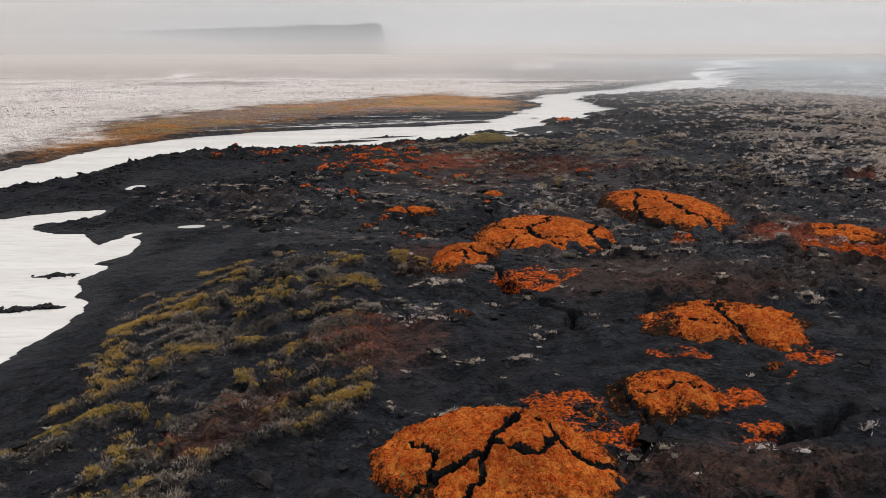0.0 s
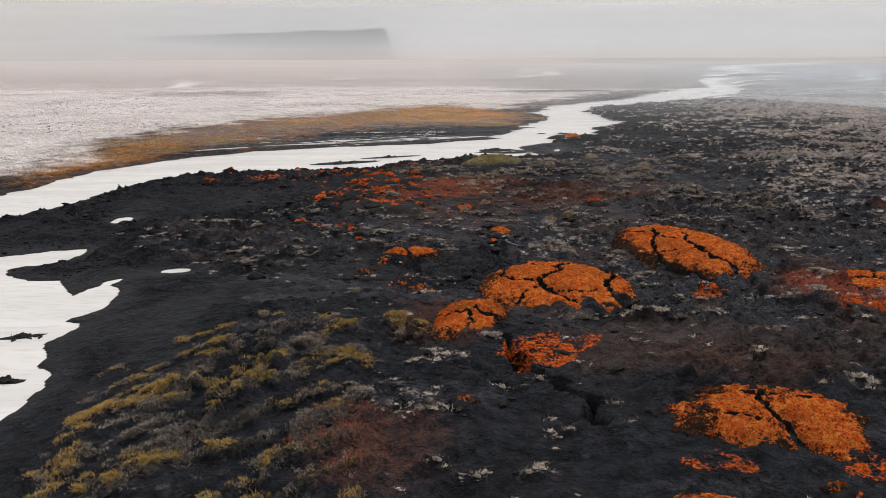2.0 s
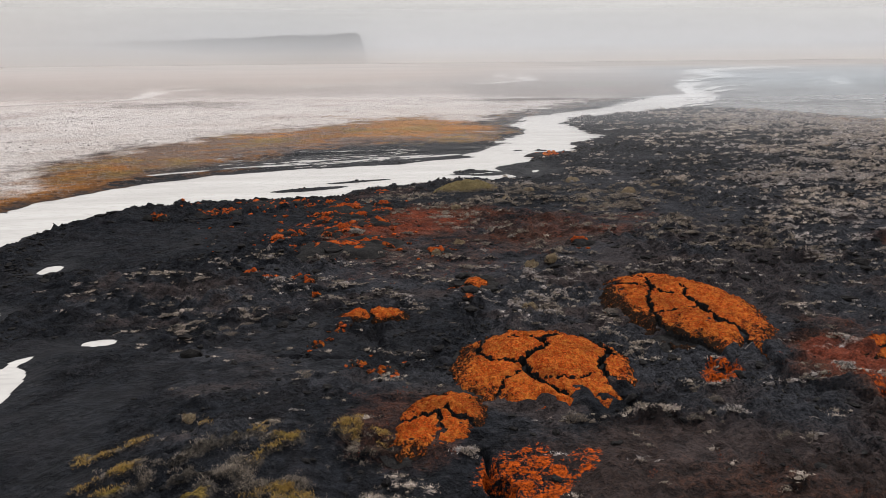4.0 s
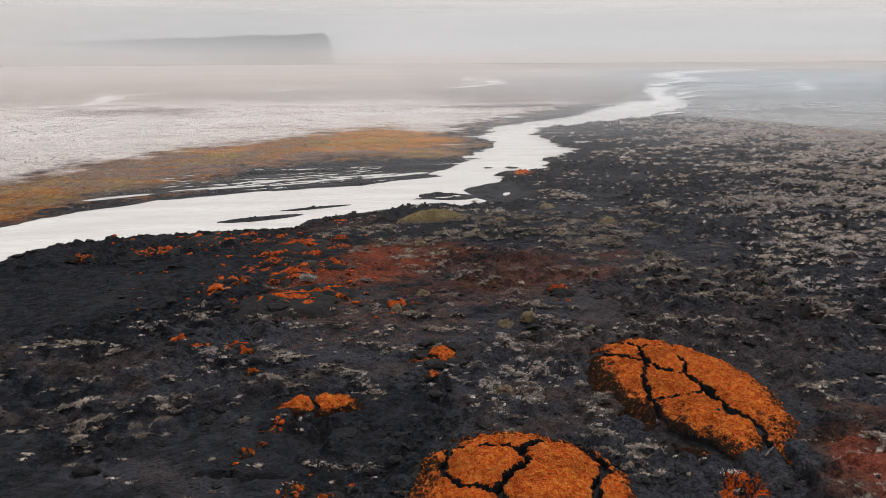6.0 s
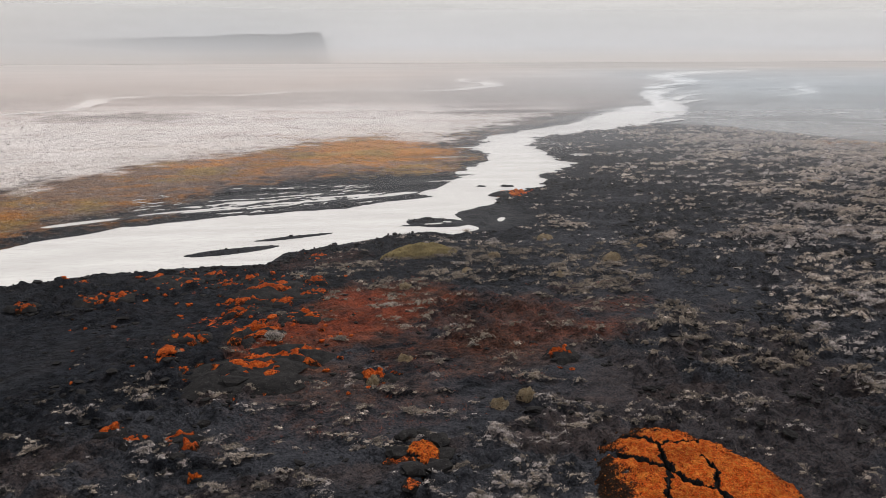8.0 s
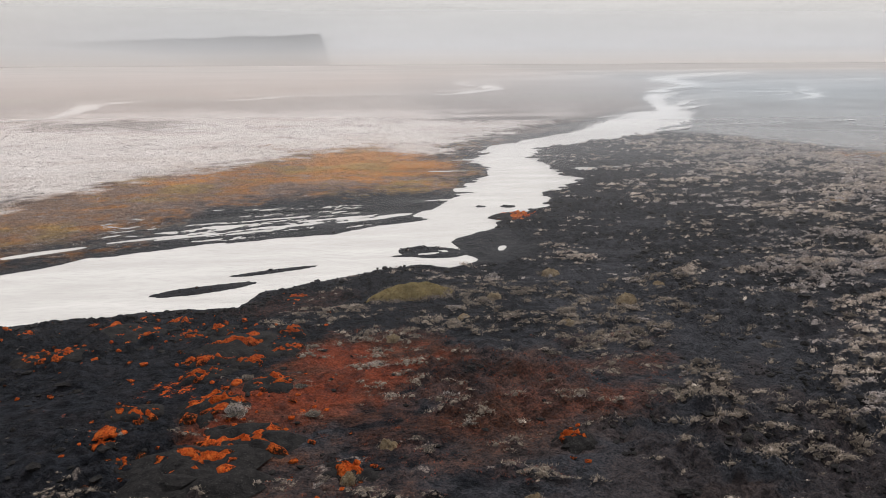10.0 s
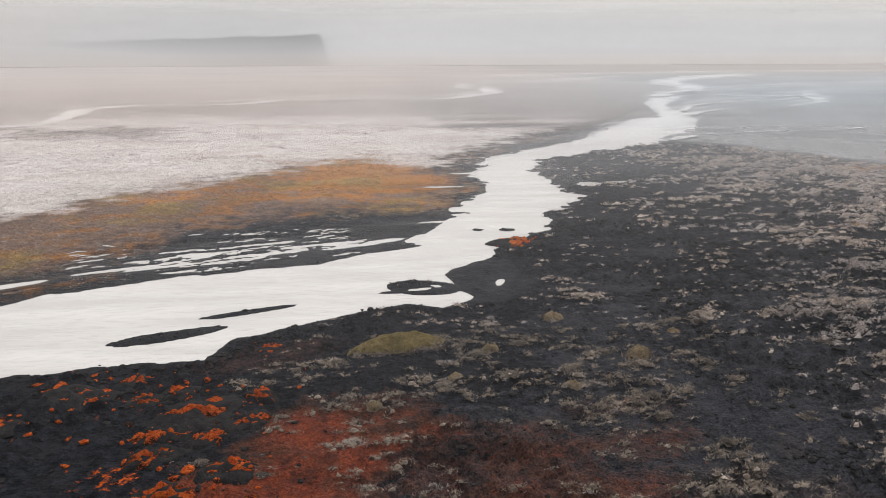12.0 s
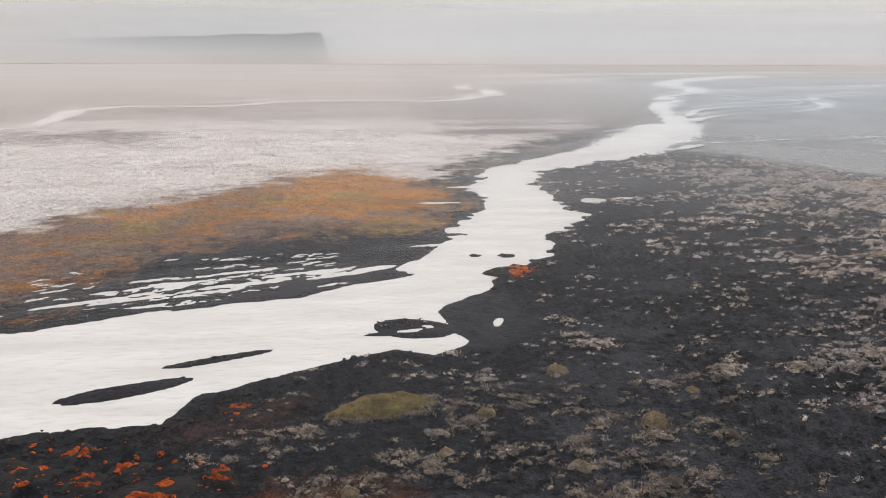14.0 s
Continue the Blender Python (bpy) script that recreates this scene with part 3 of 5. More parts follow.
# ---- materials ----
class Nodes:
    """A node material, put together step by step."""

    def __init__(self, name):
        self.m = bpy.data.materials.new(name)
        self.m.use_nodes = True
        self.t = self.m.node_tree
        self.t.nodes.clear()
        self.out = self.t.nodes.new("ShaderNodeOutputMaterial")
        self.pos = self.t.nodes.new("ShaderNodeNewGeometry").outputs["Position"]

    def node(self, kind, inputs=(), **props):
        n = self.t.nodes.new(kind)
        for k, v in props.items():
            if k == "operation":
                n.operation = v
            elif k == "data_type":
                n.data_type = v
            elif k == "attribute_name":
                n.attribute_name = v
            elif k == "blend_type":
                n.blend_type = v
        for k, v in inputs:
            if isinstance(v, bpy.types.NodeSocket):
                self.t.links.new(v, n.inputs[k])
            else:
                n.inputs[k].default_value = v
        return n

    def noise(self, scale, detail=4.0, rough=0.55, vector=None):
        return self.node("ShaderNodeTexNoise", [("Vector", vector or self.pos), ("Scale", scale), ("Detail", detail), ("Roughness", rough)]).outputs["Fac"]

    def math(self, op, a, b=0.0, c=0.0):
        return self.node("ShaderNodeMath", [(0, a), (1, b), (2, c)], operation=op).outputs[0]

    def span(self, v, a, b, lo=0.0, hi=1.0):
        return self.node("ShaderNodeMapRange", [("Value", v), ("From Min", a), ("From Max", b), ("To Min", lo), ("To Max", hi)]).outputs[0]

    def attr(self, name):
        return self.node("ShaderNodeAttribute", attribute_name=name).outputs["Fac"]

    def mix(self, fac, a, b):
        rgb = lambda c: c if isinstance(c, bpy.types.NodeSocket) else (*c, 1)
        n = self.node("ShaderNodeMix", data_type="RGBA")
        for sock, v in ((n.inputs["Factor"], fac), (n.inputs["A"], rgb(a)), (n.inputs["B"], rgb(b))):
            if isinstance(v, bpy.types.NodeSocket):
                self.t.links.new(v, sock)
            else:
                sock.default_value = v
        return n.outputs["Result"]

    def bump(self, height, strength=0.5, distance=0.1, normal=None):
        ins = [("Height", height), ("Strength", strength), ("Distance", distance)]
        if normal:
            ins.append(("Normal", normal))
        return self.node("ShaderNodeBump", ins).outputs[0]

    def surface(self, color, rough=0.9, normal=None, specular=0.3, grazing_sheen=0.0):
        ins = [("Base Color", color if isinstance(color, bpy.types.NodeSocket) else (*color, 1)), ("Roughness", rough), ("Specular IOR Level", specular), ("Sheen Weight", grazing_sheen), ("Sheen Roughness", 0.35), ("Sheen Tint", (0.86, 0.88, 0.95, 1))]
        if normal:
            ins.append(("Normal", normal))
        b = self.node("ShaderNodeBsdfPrincipled", ins)
        self.t.links.new(b.outputs[0], self.out.inputs[0])
        return self.m


def ground_material():
    g = Nodes("volcanic_ground")
    fine, mid, wide = g.noise(5.0, 6, 0.65), g.noise(0.9, 5, 0.6), g.noise(0.12, 4)
    grit = g.noise(14.0, 3, 0.7)
    col = g.mix(g.span(mid, 0.38, 0.64), (0.0060, 0.0066, 0.0086), (0.0215, 0.0235, 0.0295))
    shift = g.node("ShaderNodeVectorMath", [(0, g.pos), (1, g.node("ShaderNodeVectorMath", [(0, g.node("ShaderNodeTexNoise", [("Vector", g.pos), ("Scale", 2.4), ("Detail", 4.0)]).outputs["Color"]), ("Scale", 0.7)], operation="SCALE").outputs[0])], operation="ADD").outputs[0]
    cells = g.node("ShaderNodeTexVoronoi", [("Vector", shift), ("Scale", 1.7)])
    clod = g.span(cells.outputs["Distance"], 0.1, 0.62, 1.0, 0.0)
    tone = g.node("ShaderNodeSeparateXYZ", [("Vector", cells.outputs["Color"])]).outputs["X"]
    crust = g.span(g.noise(0.22, 4, 0.6), 0.34, 0.54)
    col = g.mix(g.math("MULTIPLY", g.math("MULTIPLY", g.span(tone, 0.4, 0.95), crust), g.span(clod, 0.3, 0.8, 0.0, 0.6)), col, (0.066, 0.065, 0.071))
    col = g.mix(g.math("MULTIPLY", g.span(fine, 0.54, 0.68), 0.34), col, (0.062, 0.064, 0.073))
    col = g.mix(g.math("MULTIPLY", g.span(grit, 0.63, 0.70), g.span(wide, 0.4, 0.6, 0.1, 0.5)), col, (0.15, 0.146, 0.144))

    split = g.node("ShaderNodeTexVoronoi", [("Vector", g.node("ShaderNodeVectorMath", [(0, g.pos), (1, g.node("ShaderNodeVectorMath", [(0, g.node("ShaderNodeTexNoise", [("Vector", g.pos), ("Scale", 0.8), ("Detail", 4.0)]).outputs["Color"]), ("Scale", 1.6)], operation="SCALE").outputs[0])], operation="ADD").outputs[0]), ("Scale", 0.42)])
    split.feature = "DISTANCE_TO_EDGE"
    seam = g.span(split.outputs["Distance"], 0.0, 0.035, 1.0, 0.0)
    col = g.mix(g.math("MULTIPLY", g.span(g.noise(0.3, 5, 0.6), 0.48, 0.68), 0.55), col, g.mix(mid, (0.013, 0.012, 0.014), (0.036, 0.032, 0.036)))
    col = g.mix(g.math("MULTIPLY", seam, g.span(wide, 0.42, 0.6, 0.1, 0.6)), col, (0.004, 0.004, 0.005))

    def lay(base, name, colour, edge, grain, amount=0.7, soft=0.18, most=1.0):
        v = g.math("ADD", g.attr(name), g.math("MULTIPLY", g.math("SUBTRACT", grain, 0.5), amount * 2))
        f = g.math("MULTIPLY", g.math("MULTIPLY", g.span(v, edge - soft, edge + soft), most), g.span(g.attr(name), 0.02, 0.2))
        return g.mix(f, base, colour)

    col = lay(col, "ash", g.mix(g.span(fine, 0.36, 0.64), (0.019, 0.0198, 0.0245), (0.074, 0.075, 0.086)), 0.46, mid, 0.9, 0.25, 0.75)
    earth = g.mix(g.span(mid, 0.35, 0.65), (0.045, 0.030, 0.025), (0.11, 0.068, 0.052))
    col = lay(col, "brown", earth, 0.35, fine, 0.5, 0.25, 0.8)
    col = lay(col, "growth", g.mix(g.span(fine, 0.35, 0.65), (0.030, 0.026, 0.023), (0.11, 0.093, 0.076)), 0.74, g.math("ADD", g.math("MULTIPLY", fine, 0.5), g.math("MULTIPLY", mid, 0.5)), 0.9, 0.25, 0.85)
    col = lay(col, "crest", g.mix(g.span(fine, 0.35, 0.65), (0.085, 0.06, 0.018), (0.27, 0.185, 0.045)), 0.55, g.math("ADD", g.math("MULTIPLY", fine, 0.5), g.math("MULTIPLY", mid, 0.5)), 0.9, 0.2, 0.9)
    flame = g.math("ADD", g.attr("red"), g.math("MULTIPLY", g.math("SUBTRACT", g.noise(0.16, 6, 0.6), 0.5), 1.3))
    rust = g.mix(g.span(flame, 0.5, 1.0), g.mix(g.span(fine, 0.35, 0.65), (0.065, 0.027, 0.017), (0.18, 0.072, 0.038)), g.mix(g.span(fine, 0.35, 0.65), (0.11, 0.027, 0.015), (0.37, 0.082, 0.033)))
    rust = g.mix(g.span(g.noise(0.5, 5, 0.65), 0.48, 0.64, 0.0, 0.65), rust, (0.026, 0.016, 0.015))
    col = lay(col, "red", rust, 0.42, g.math("ADD", g.math("MULTIPLY", fine, 0.45), g.math("MULTIPLY", mid, 0.55)), 1.0, 0.30, 0.7)
    dead = g.mix(g.span(fine, 0.3, 0.7), (0.17, 0.140, 0.125), (0.62, 0.52, 0.465))
    col = lay(col, "tan", dead, 0.58, g.math("ADD", g.math("MULTIPLY", fine, 0.5), g.math("MULTIPLY", mid, 0.5)), 1.0, 0.22, 0.9)
    moss = g.mix(g.span(fine, 0.38, 0.62), (0.09, 0.017, 0.005), (0.60, 0.105, 0.010))
    col = lay(col, "orange", moss, 0.62, g.math("ADD", g.math("MULTIPLY", fine, 0.4), g.math("MULTIPLY", mid, 0.6)), 2.8, 0.15)
    streak = g.noise(0.10, 7, 0.68)
    patch = g.noise(0.22, 8, 0.72)
    meadow = g.mix(g.span(g.math("ADD", streak, g.math("MULTIPLY", g.attr("lush"), 0.26)), 0.50, 0.66), g.mix(g.span(fine, 0.3, 0.7), (0.15, 0.092, 0.064), (0.38, 0.24, 0.165)), g.mix(g.span(fine, 0.3, 0.7), (0.30, 0.118, 0.018), (0.60, 0.235, 0.035)))
    meadow = g.mix(g.span(g.noise(0.035, 4, 0.6), 0.52, 0.62, 0.0, 0.8), meadow, g.mix(g.span(fine, 0.3, 0.7), (0.22, 0.14, 0.035), (0.46, 0.30, 0.08)))
    meadow = g.mix(g.span(g.noise(1.4, 5, 0.7), 0.57, 0.66, 0.0, 0.65), meadow, (0.46, 0.36, 0.31))
    meadow = g.mix(g.span(g.noise(1.9, 6, 0.75), 0.54, 0.64, 0.0, 0.6), meadow, (0.11, 0.065, 0.04))
    col = lay(col, "ochre", meadow, 0.46, g.math("ADD", g.math("MULTIPLY", patch, 0.6), g.math("MULTIPLY", g.noise(0.7, 6, 0.75), 0.4)), 1.3, 0.34, 0.95)
    frost = g.mix(g.span(mid, 0.3, 0.7), (0.56, 0.505, 0.48), (0.82, 0.765, 0.735))
    frost = g.mix(g.math("MULTIPLY", g.span(g.noise(2.2, 5, 0.8), 0.54, 0.63, 0.0, 0.72), g.span(g.noise(0.05, 3, 0.5), 0.42, 0.62, 0.12, 1.0)), frost, (0.17, 0.145, 0.135))
    frost = g.mix(g.span(g.noise(0.03, 7, 0.66), 0.48, 0.66, 0.0, 0.6), frost, (0.46, 0.37, 0.33))
    col = lay(col, "pale", frost, 0.45, g.math("ADD", g.math("MULTIPLY", patch, 0.6), g.math("MULTIPLY", fine, 0.4)), 1.3, 0.32)
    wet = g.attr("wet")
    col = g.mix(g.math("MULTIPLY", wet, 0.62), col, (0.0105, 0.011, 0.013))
    sheen = g.attr("sheen")
    rough = g.math("SUBTRACT", g.span(wet, 0.3, 1.0, 0.95, 0.66), g.math("MULTIPLY", sheen, 0.68))
    keep = g.span(sheen, 0.1, 0.8, 1.0, 0.07)
    calm = g.math("MULTIPLY", keep, g.span(wet, 0.3, 0.9, 1.0, 0.35))
    nrm = g.bump(mid, calm, 0.6, g.bump(seam, g.math("MULTIPLY", calm, -0.5), 0.2, g.bump(clod, g.math("MULTIPLY", calm, crust), 0.5)))
    nrm = g.bump(fine, calm, 0.26, nrm)
    nrm = g.bump(grit, g.math("MULTIPLY", calm, 0.5), 0.07, nrm)
    # the last value is a weak grazing sheen that stands in for distance haze
    return g.surface(col, rough, nrm, g.math("ADD", g.span(wet, 0.3, 0.9, 0.04, 0.055), g.math("MULTIPLY", sheen, 0.4)), 0.015)


def rock_material():
    g = Nodes("black_lava")
    fine, mid = g.noise(6.0, 6, 0.65), g.noise(1.3, 5, 0.6)
    col = g.mix(g.span(mid, 0.3, 0.7), (0.007, 0.0067, 0.0075), (0.024, 0.0225, 0.022))
    col = g.mix(g.math("MULTIPLY", g.span(fine, 0.56, 0.7), 0.5), col, (0.085, 0.08, 0.077))
    return g.surface(col, 0.88, g.bump(fine, 0.8, 0.12, g.bump(mid, 0.6, 0.3)), 0.06)


def moss_material(name, deep, main, lit, bare=(0.032, 0.0185, 0.012)):
    g = Nodes(name)
    fine, mid, wide = g.noise(8.0, 7, 0.7), g.noise(2.2, 6, 0.65), g.noise(0.35, 3)
    col = g.mix(g.span(fine, 0.34, 0.56), deep, main)
    col = g.mix(g.math("MULTIPLY", g.span(mid, 0.46, 0.66), 0.8), col, lit)
    col = g.mix(g.math("MULTIPLY", g.span(wide, 0.45, 0.7), 0.5), col, deep)
    col = g.mix(g.span(g.noise(15.0, 4, 0.7), 0.40, 0.50, 0.4, 0.0), col, deep)
    col = g.mix(g.math("MULTIPLY", g.span(g.noise(6.0, 6, 0.75), 0.52, 0.66), 0.55), col, tuple(min(1.0, c * k) for c, k in zip(lit, (1.05, 1.35, 1.6))))
    crumb = g.math("ADD", g.math("MULTIPLY", fine, 0.55), g.math("MULTIPLY", mid, 0.45))
    v = g.math("ADD", g.attr("cover"), g.math("MULTIPLY", g.math("SUBTRACT", crumb, 0.5), 4.4))
    col = g.mix(g.span(v, 0.25, 0.6), bare, col)
    return g.surface(col, 0.95, g.bump(fine, 1.0, 0.45, g.bump(mid, 1.0, 0.6)), 0.05)


def blade_material(name, dark, light):
    g = Nodes(name)
    r = g.node("ShaderNodeNewGeometry").outputs["Random Per Island"]
    col = g.mix(r, dark, light)
    col = g.mix(g.span(g.noise(0.25, 3), 0.4, 0.65, 0.0, 0.5), col, dark)
    col = g.mix(g.span(g.noise(9.0, 4, 0.7), 0.40, 0.60, 0.0, 0.85), col, dark)
    return g.surface(col, 0.9, None, 0.1)


def water_material():
    g = Nodes("milky_glacial_water")
    flow = g.node("ShaderNodeMapping", [("Vector", g.pos), ("Rotation", (0, 0, radians(-24))), ("Scale", (0.35, 1.6, 1.0))]).outputs[0]
    ripple, swirl = g.noise(1.1, 4, 0.6, flow), g.noise(0.13, 4, 0.55, flow)
    col = g.mix(g.span(swirl, 0.35, 0.7), (0.50, 0.478, 0.456), (0.61, 0.588, 0.566))
    col = g.mix(g.span(ripple, 0.5, 0.7, 0.0, 0.65), col, (0.41, 0.393, 0.38))
    return g.surface(col, 0.16, g.bump(ripple, 0.25, 0.05), 0.5)


def mist_material(name, colour, cool, start, span_m, most, upright=False):
    """A sheet standing in for distance haze and mist, denser farther up the plain."""
    g = Nodes(name)
    xyz = g.node("ShaderNodeSeparateXYZ", [("Vector", g.pos)])
    if upright:
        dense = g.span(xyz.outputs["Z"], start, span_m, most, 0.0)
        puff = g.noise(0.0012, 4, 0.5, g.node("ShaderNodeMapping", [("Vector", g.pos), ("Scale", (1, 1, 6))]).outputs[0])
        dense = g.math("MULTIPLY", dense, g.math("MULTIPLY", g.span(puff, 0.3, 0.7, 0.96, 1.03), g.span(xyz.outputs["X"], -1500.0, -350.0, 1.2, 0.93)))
    else:
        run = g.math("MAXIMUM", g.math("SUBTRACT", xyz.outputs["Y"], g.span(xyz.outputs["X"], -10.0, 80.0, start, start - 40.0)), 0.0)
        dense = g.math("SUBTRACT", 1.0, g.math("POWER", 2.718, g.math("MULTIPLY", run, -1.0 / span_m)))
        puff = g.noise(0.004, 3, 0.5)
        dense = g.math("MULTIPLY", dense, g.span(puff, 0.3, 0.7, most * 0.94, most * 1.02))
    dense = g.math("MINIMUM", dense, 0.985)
    # haze tint put into the colour: warm to the left, cooler to the right
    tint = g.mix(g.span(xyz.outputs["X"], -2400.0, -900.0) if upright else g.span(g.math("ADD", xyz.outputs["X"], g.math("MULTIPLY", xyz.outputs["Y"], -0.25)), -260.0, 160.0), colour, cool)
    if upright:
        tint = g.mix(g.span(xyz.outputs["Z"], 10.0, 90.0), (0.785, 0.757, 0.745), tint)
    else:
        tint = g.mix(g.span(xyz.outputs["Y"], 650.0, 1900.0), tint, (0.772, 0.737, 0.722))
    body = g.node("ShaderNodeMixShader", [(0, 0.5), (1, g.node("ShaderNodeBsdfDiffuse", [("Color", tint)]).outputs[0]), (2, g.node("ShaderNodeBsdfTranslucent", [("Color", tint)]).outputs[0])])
    both = g.node("ShaderNodeMixShader", [(0, dense), (1, g.node("ShaderNodeBsdfTransparent").outputs[0]), (2, body.outputs[0])])
    g.t.links.new(both.outputs[0], g.out.inputs[0])
    return g.m


GROUND, ROCK, WATER = ground_material(), rock_material(), water_material()
ORANGE = moss_material("orange_moss", (0.12, 0.019, 0.006), (0.82, 0.130, 0.016), (1.0, 0.34, 0.06))
RED_MOSS = moss_material("red_moss", (0.12, 0.020, 0.008), (0.74, 0.112, 0.02), (0.95, 0.23, 0.045))
YELLOW = moss_material("yellow_moss", (0.13, 0.095, 0.04), (0.31, 0.23, 0.095), (0.41, 0.31, 0.14))
TAN_MOSS = moss_material("tan_moss", (0.14, 0.10, 0.06), (0.31, 0.228, 0.14), (0.42, 0.32, 0.205))
STRAW = blade_material("bleached_grass", (0.22, 0.18, 0.152), (0.88, 0.755, 0.65))
HEATH = blade_material("grey_heath", (0.18, 0.158, 0.15), (0.78, 0.69, 0.65))
DUN = blade_material("dun_grass", (0.11, 0.09, 0.074), (0.50, 0.42, 0.345))
GOLD = blade_material("yellow_grass", (0.24, 0.152, 0.048), (0.70, 0.465, 0.14))
RUSTY = blade_material("rust_red_heath", (0.13, 0.038, 0.022), (0.50, 0.145, 0.07))
CLIFF = rock_material()
CLIFF.name = "far_cliff_rock"


# ---- mesh helpers ----
def net(name, verts, faces, material, smooth=False):
    """A mesh from arrays: verts n x 3, faces n x 3 or n x 4."""
    me = bpy.data.meshes.new(name)
    verts, faces = np.ascontiguousarray(verts, np.float32), np.ascontiguousarray(faces, np.int32)
    k = faces.shape[1]
    me.vertices.add(len(verts))
    me.vertices.foreach_set("co", verts.ravel())
    me.loops.add(faces.size)
    me.loops.foreach_set("vertex_index", faces.ravel())
    me.polygons.add(len(faces))
    me.polygons.foreach_set("loop_start", np.arange(0, faces.size, k, dtype=np.int32))
    me.polygons.foreach_set("use_smooth", np.full(len(faces), smooth))
    me.update(calc_edges=True)
    for m in (material if isinstance(material, (list, tuple)) else [material]):
        me.materials.append(m)
    return me


def layer(me, name, values):
    a = me.attributes.new(name, "FLOAT", "POINT")
    a.data.foreach_set("value", np.ascontiguousarray(values, np.float32))


def part(name, me, parent, label=""):
    ob = new(name, me)
    ob.parent = parent
    return tagged(ob, label)


def stations(core_a, core_b, fine, legs):
    """Grid lines: even between core_a and core_b, then ever wider on both sides. legs: (reach, growth) for the low and high side."""
    mid = list(np.arange(core_a, core_b, fine))
    out = []
    for side, leg in zip((-1, 1), legs):
        at, gap, line = (core_a if side < 0 else mid[-1]), fine, []
        for reach, growth in leg:
            while side * (at - reach) < 0:
                gap *= 1 + growth
                at += side * gap
                line.append(at)
        out.append(line)
    return np.array(out[0][::-1] + mid + out[1])


# ---- ground ----
def ground():
    xs = stations(-24, 44, 0.27, (((-75, 0.012), (-4600, 0.045)), ((135, 0.010), (4600, 0.04))))
    ys = stations(16, 100, 0.27, (((-900, 0.16),), ((300, 0.005), (4700, 0.022))))
    gx, gy = np.meshgrid(xs, ys)
    px, py = gx.ravel(), gy.ravel()
    h, z = land(px, py)
    m = cover(px, py, z)
    nx, ny = len(xs), len(ys)
    i = np.arange(nx * ny).reshape(ny, nx)
    faces = np.stack([i[:-1, :-1], i[:-1, 1:], i[1:, 1:], i[1:, :-1]], -1).reshape(-1, 4)
    me = net("ground", np.stack([px, py, h], -1), faces, GROUND, True)
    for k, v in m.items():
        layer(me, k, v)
    return tagged(new("ground", me), "black volcanic sand and lava plain with rust and frost patches", "ground", kind="structure")


ground()


def sheet(name, x0, y0, x1, y1, z, material, nx=2, ny=2):
    gx, gy = np.meshgrid(np.linspace(x0, x1, nx), np.linspace(y0, y1, ny))
    i = np.arange(nx * ny).reshape(ny, nx)
    faces = np.stack([i[:-1, :-1], i[:-1, 1:], i[1:, 1:], i[1:, :-1]], -1).reshape(-1, 4)
    return new(name, net(name, np.stack([gx.ravel(), gy.ravel(), np.full(gx.size, z)], -1), faces, material))


tagged(sheet("water", -300, -200, 390, 900, 0.0, WATER, 20, 30), "milky white glacial river with black sand bars", "river", kind="structure")


def ribbon(name, line, widths, z, label):
    """A far stream: a winding strip of water."""
    pts = [Vector((x, y, 0)) for x, y in line]
    fine, wide = [], []
    for k in range(len(pts) - 1):
        a, b, c, d = pts[max(k - 1, 0)], pts[k], pts[k + 1], pts[min(k + 2, len(pts) - 1)]
        for j in range(10):
            t = j / 10
            fine.append(0.5 * ((2 * b) + (c - a) * t + (2 * a - 5 * b + 4 * c - d) * t * t + (3 * b - a - 3 * c + d) * t ** 3))
            wide.append(widths[k] + (widths[k + 1] - widths[k]) * t)
    verts, faces = [], []
    for k, (p, w) in enumerate(zip(fine, wide)):
        q = fine[min(k + 1, len(fine) - 1)] - fine[max(k - 1, 0)]
        n = Vector((-q.y, q.x, 0)).normalized()
        l = w * (0.7 + 0.6 * float(vnoise(k * 0.35, w, 7)))
        r = w * (0.7 + 0.6 * float(vnoise(k * 0.35, w, 9)))
        verts += [(p + n * l).to_tuple()[:2] + (z,), (p - n * r).to_tuple()[:2] + (z,)]
        if k:
            faces.append((2 * k - 2, 2 * k - 1, 2 * k + 1, 2 * k))
    return tagged(new(name, net(name, np.array(verts), np.array(faces), WATER)), label, "stream", kind="structure")


ribbon("stream", [(-250, 400), (-179, 461), (-174, 493), (-183, 545), (-192, 584), (-187, 606), (-182, 629), (-161, 641), (-112, 636), (-90, 660), (-69, 697), (-4, 712), (63, 702), (107, 775), (125, 808), (129, 898), (111, 927), (113, 1011), (146, 1070), (209, 1115), (293, 1190), (431, 1343)],
       [3, 3.5, 4, 7, 8, 7, 7, 7, 7, 8, 9, 9, 9, 9, 9, 9, 9, 8, 8, 10, 14, 16], 0.95, "thin pale stream winding over the misty plain")
ribbon("stream", [(207, 530), (236, 582), (282, 621), (329, 640), (370, 677), (426, 749)], [2, 4, 4, 3, 4, 6], 0.95, "braided pale stream on the wet flat")
ribbon("stream", [(293, 560), (326, 588), (361, 625), (375, 661), (379, 694), (374, 711), (338, 703), (323, 751)], [1, 4, 5, 5, 6, 6, 6, 8], 0.95, "looping pale stream on the wet flat")
ribbon("stream", [(196, 497), (220, 524), (243, 542)], [5, 3, 1], 0.95, "narrow pale side arm of the river")
ribbon("stream", [(131, 361), (141, 371), (149, 377)], [1.2, 3.0, 0.8], 0.95, "narrow pale pool on the wet flat")
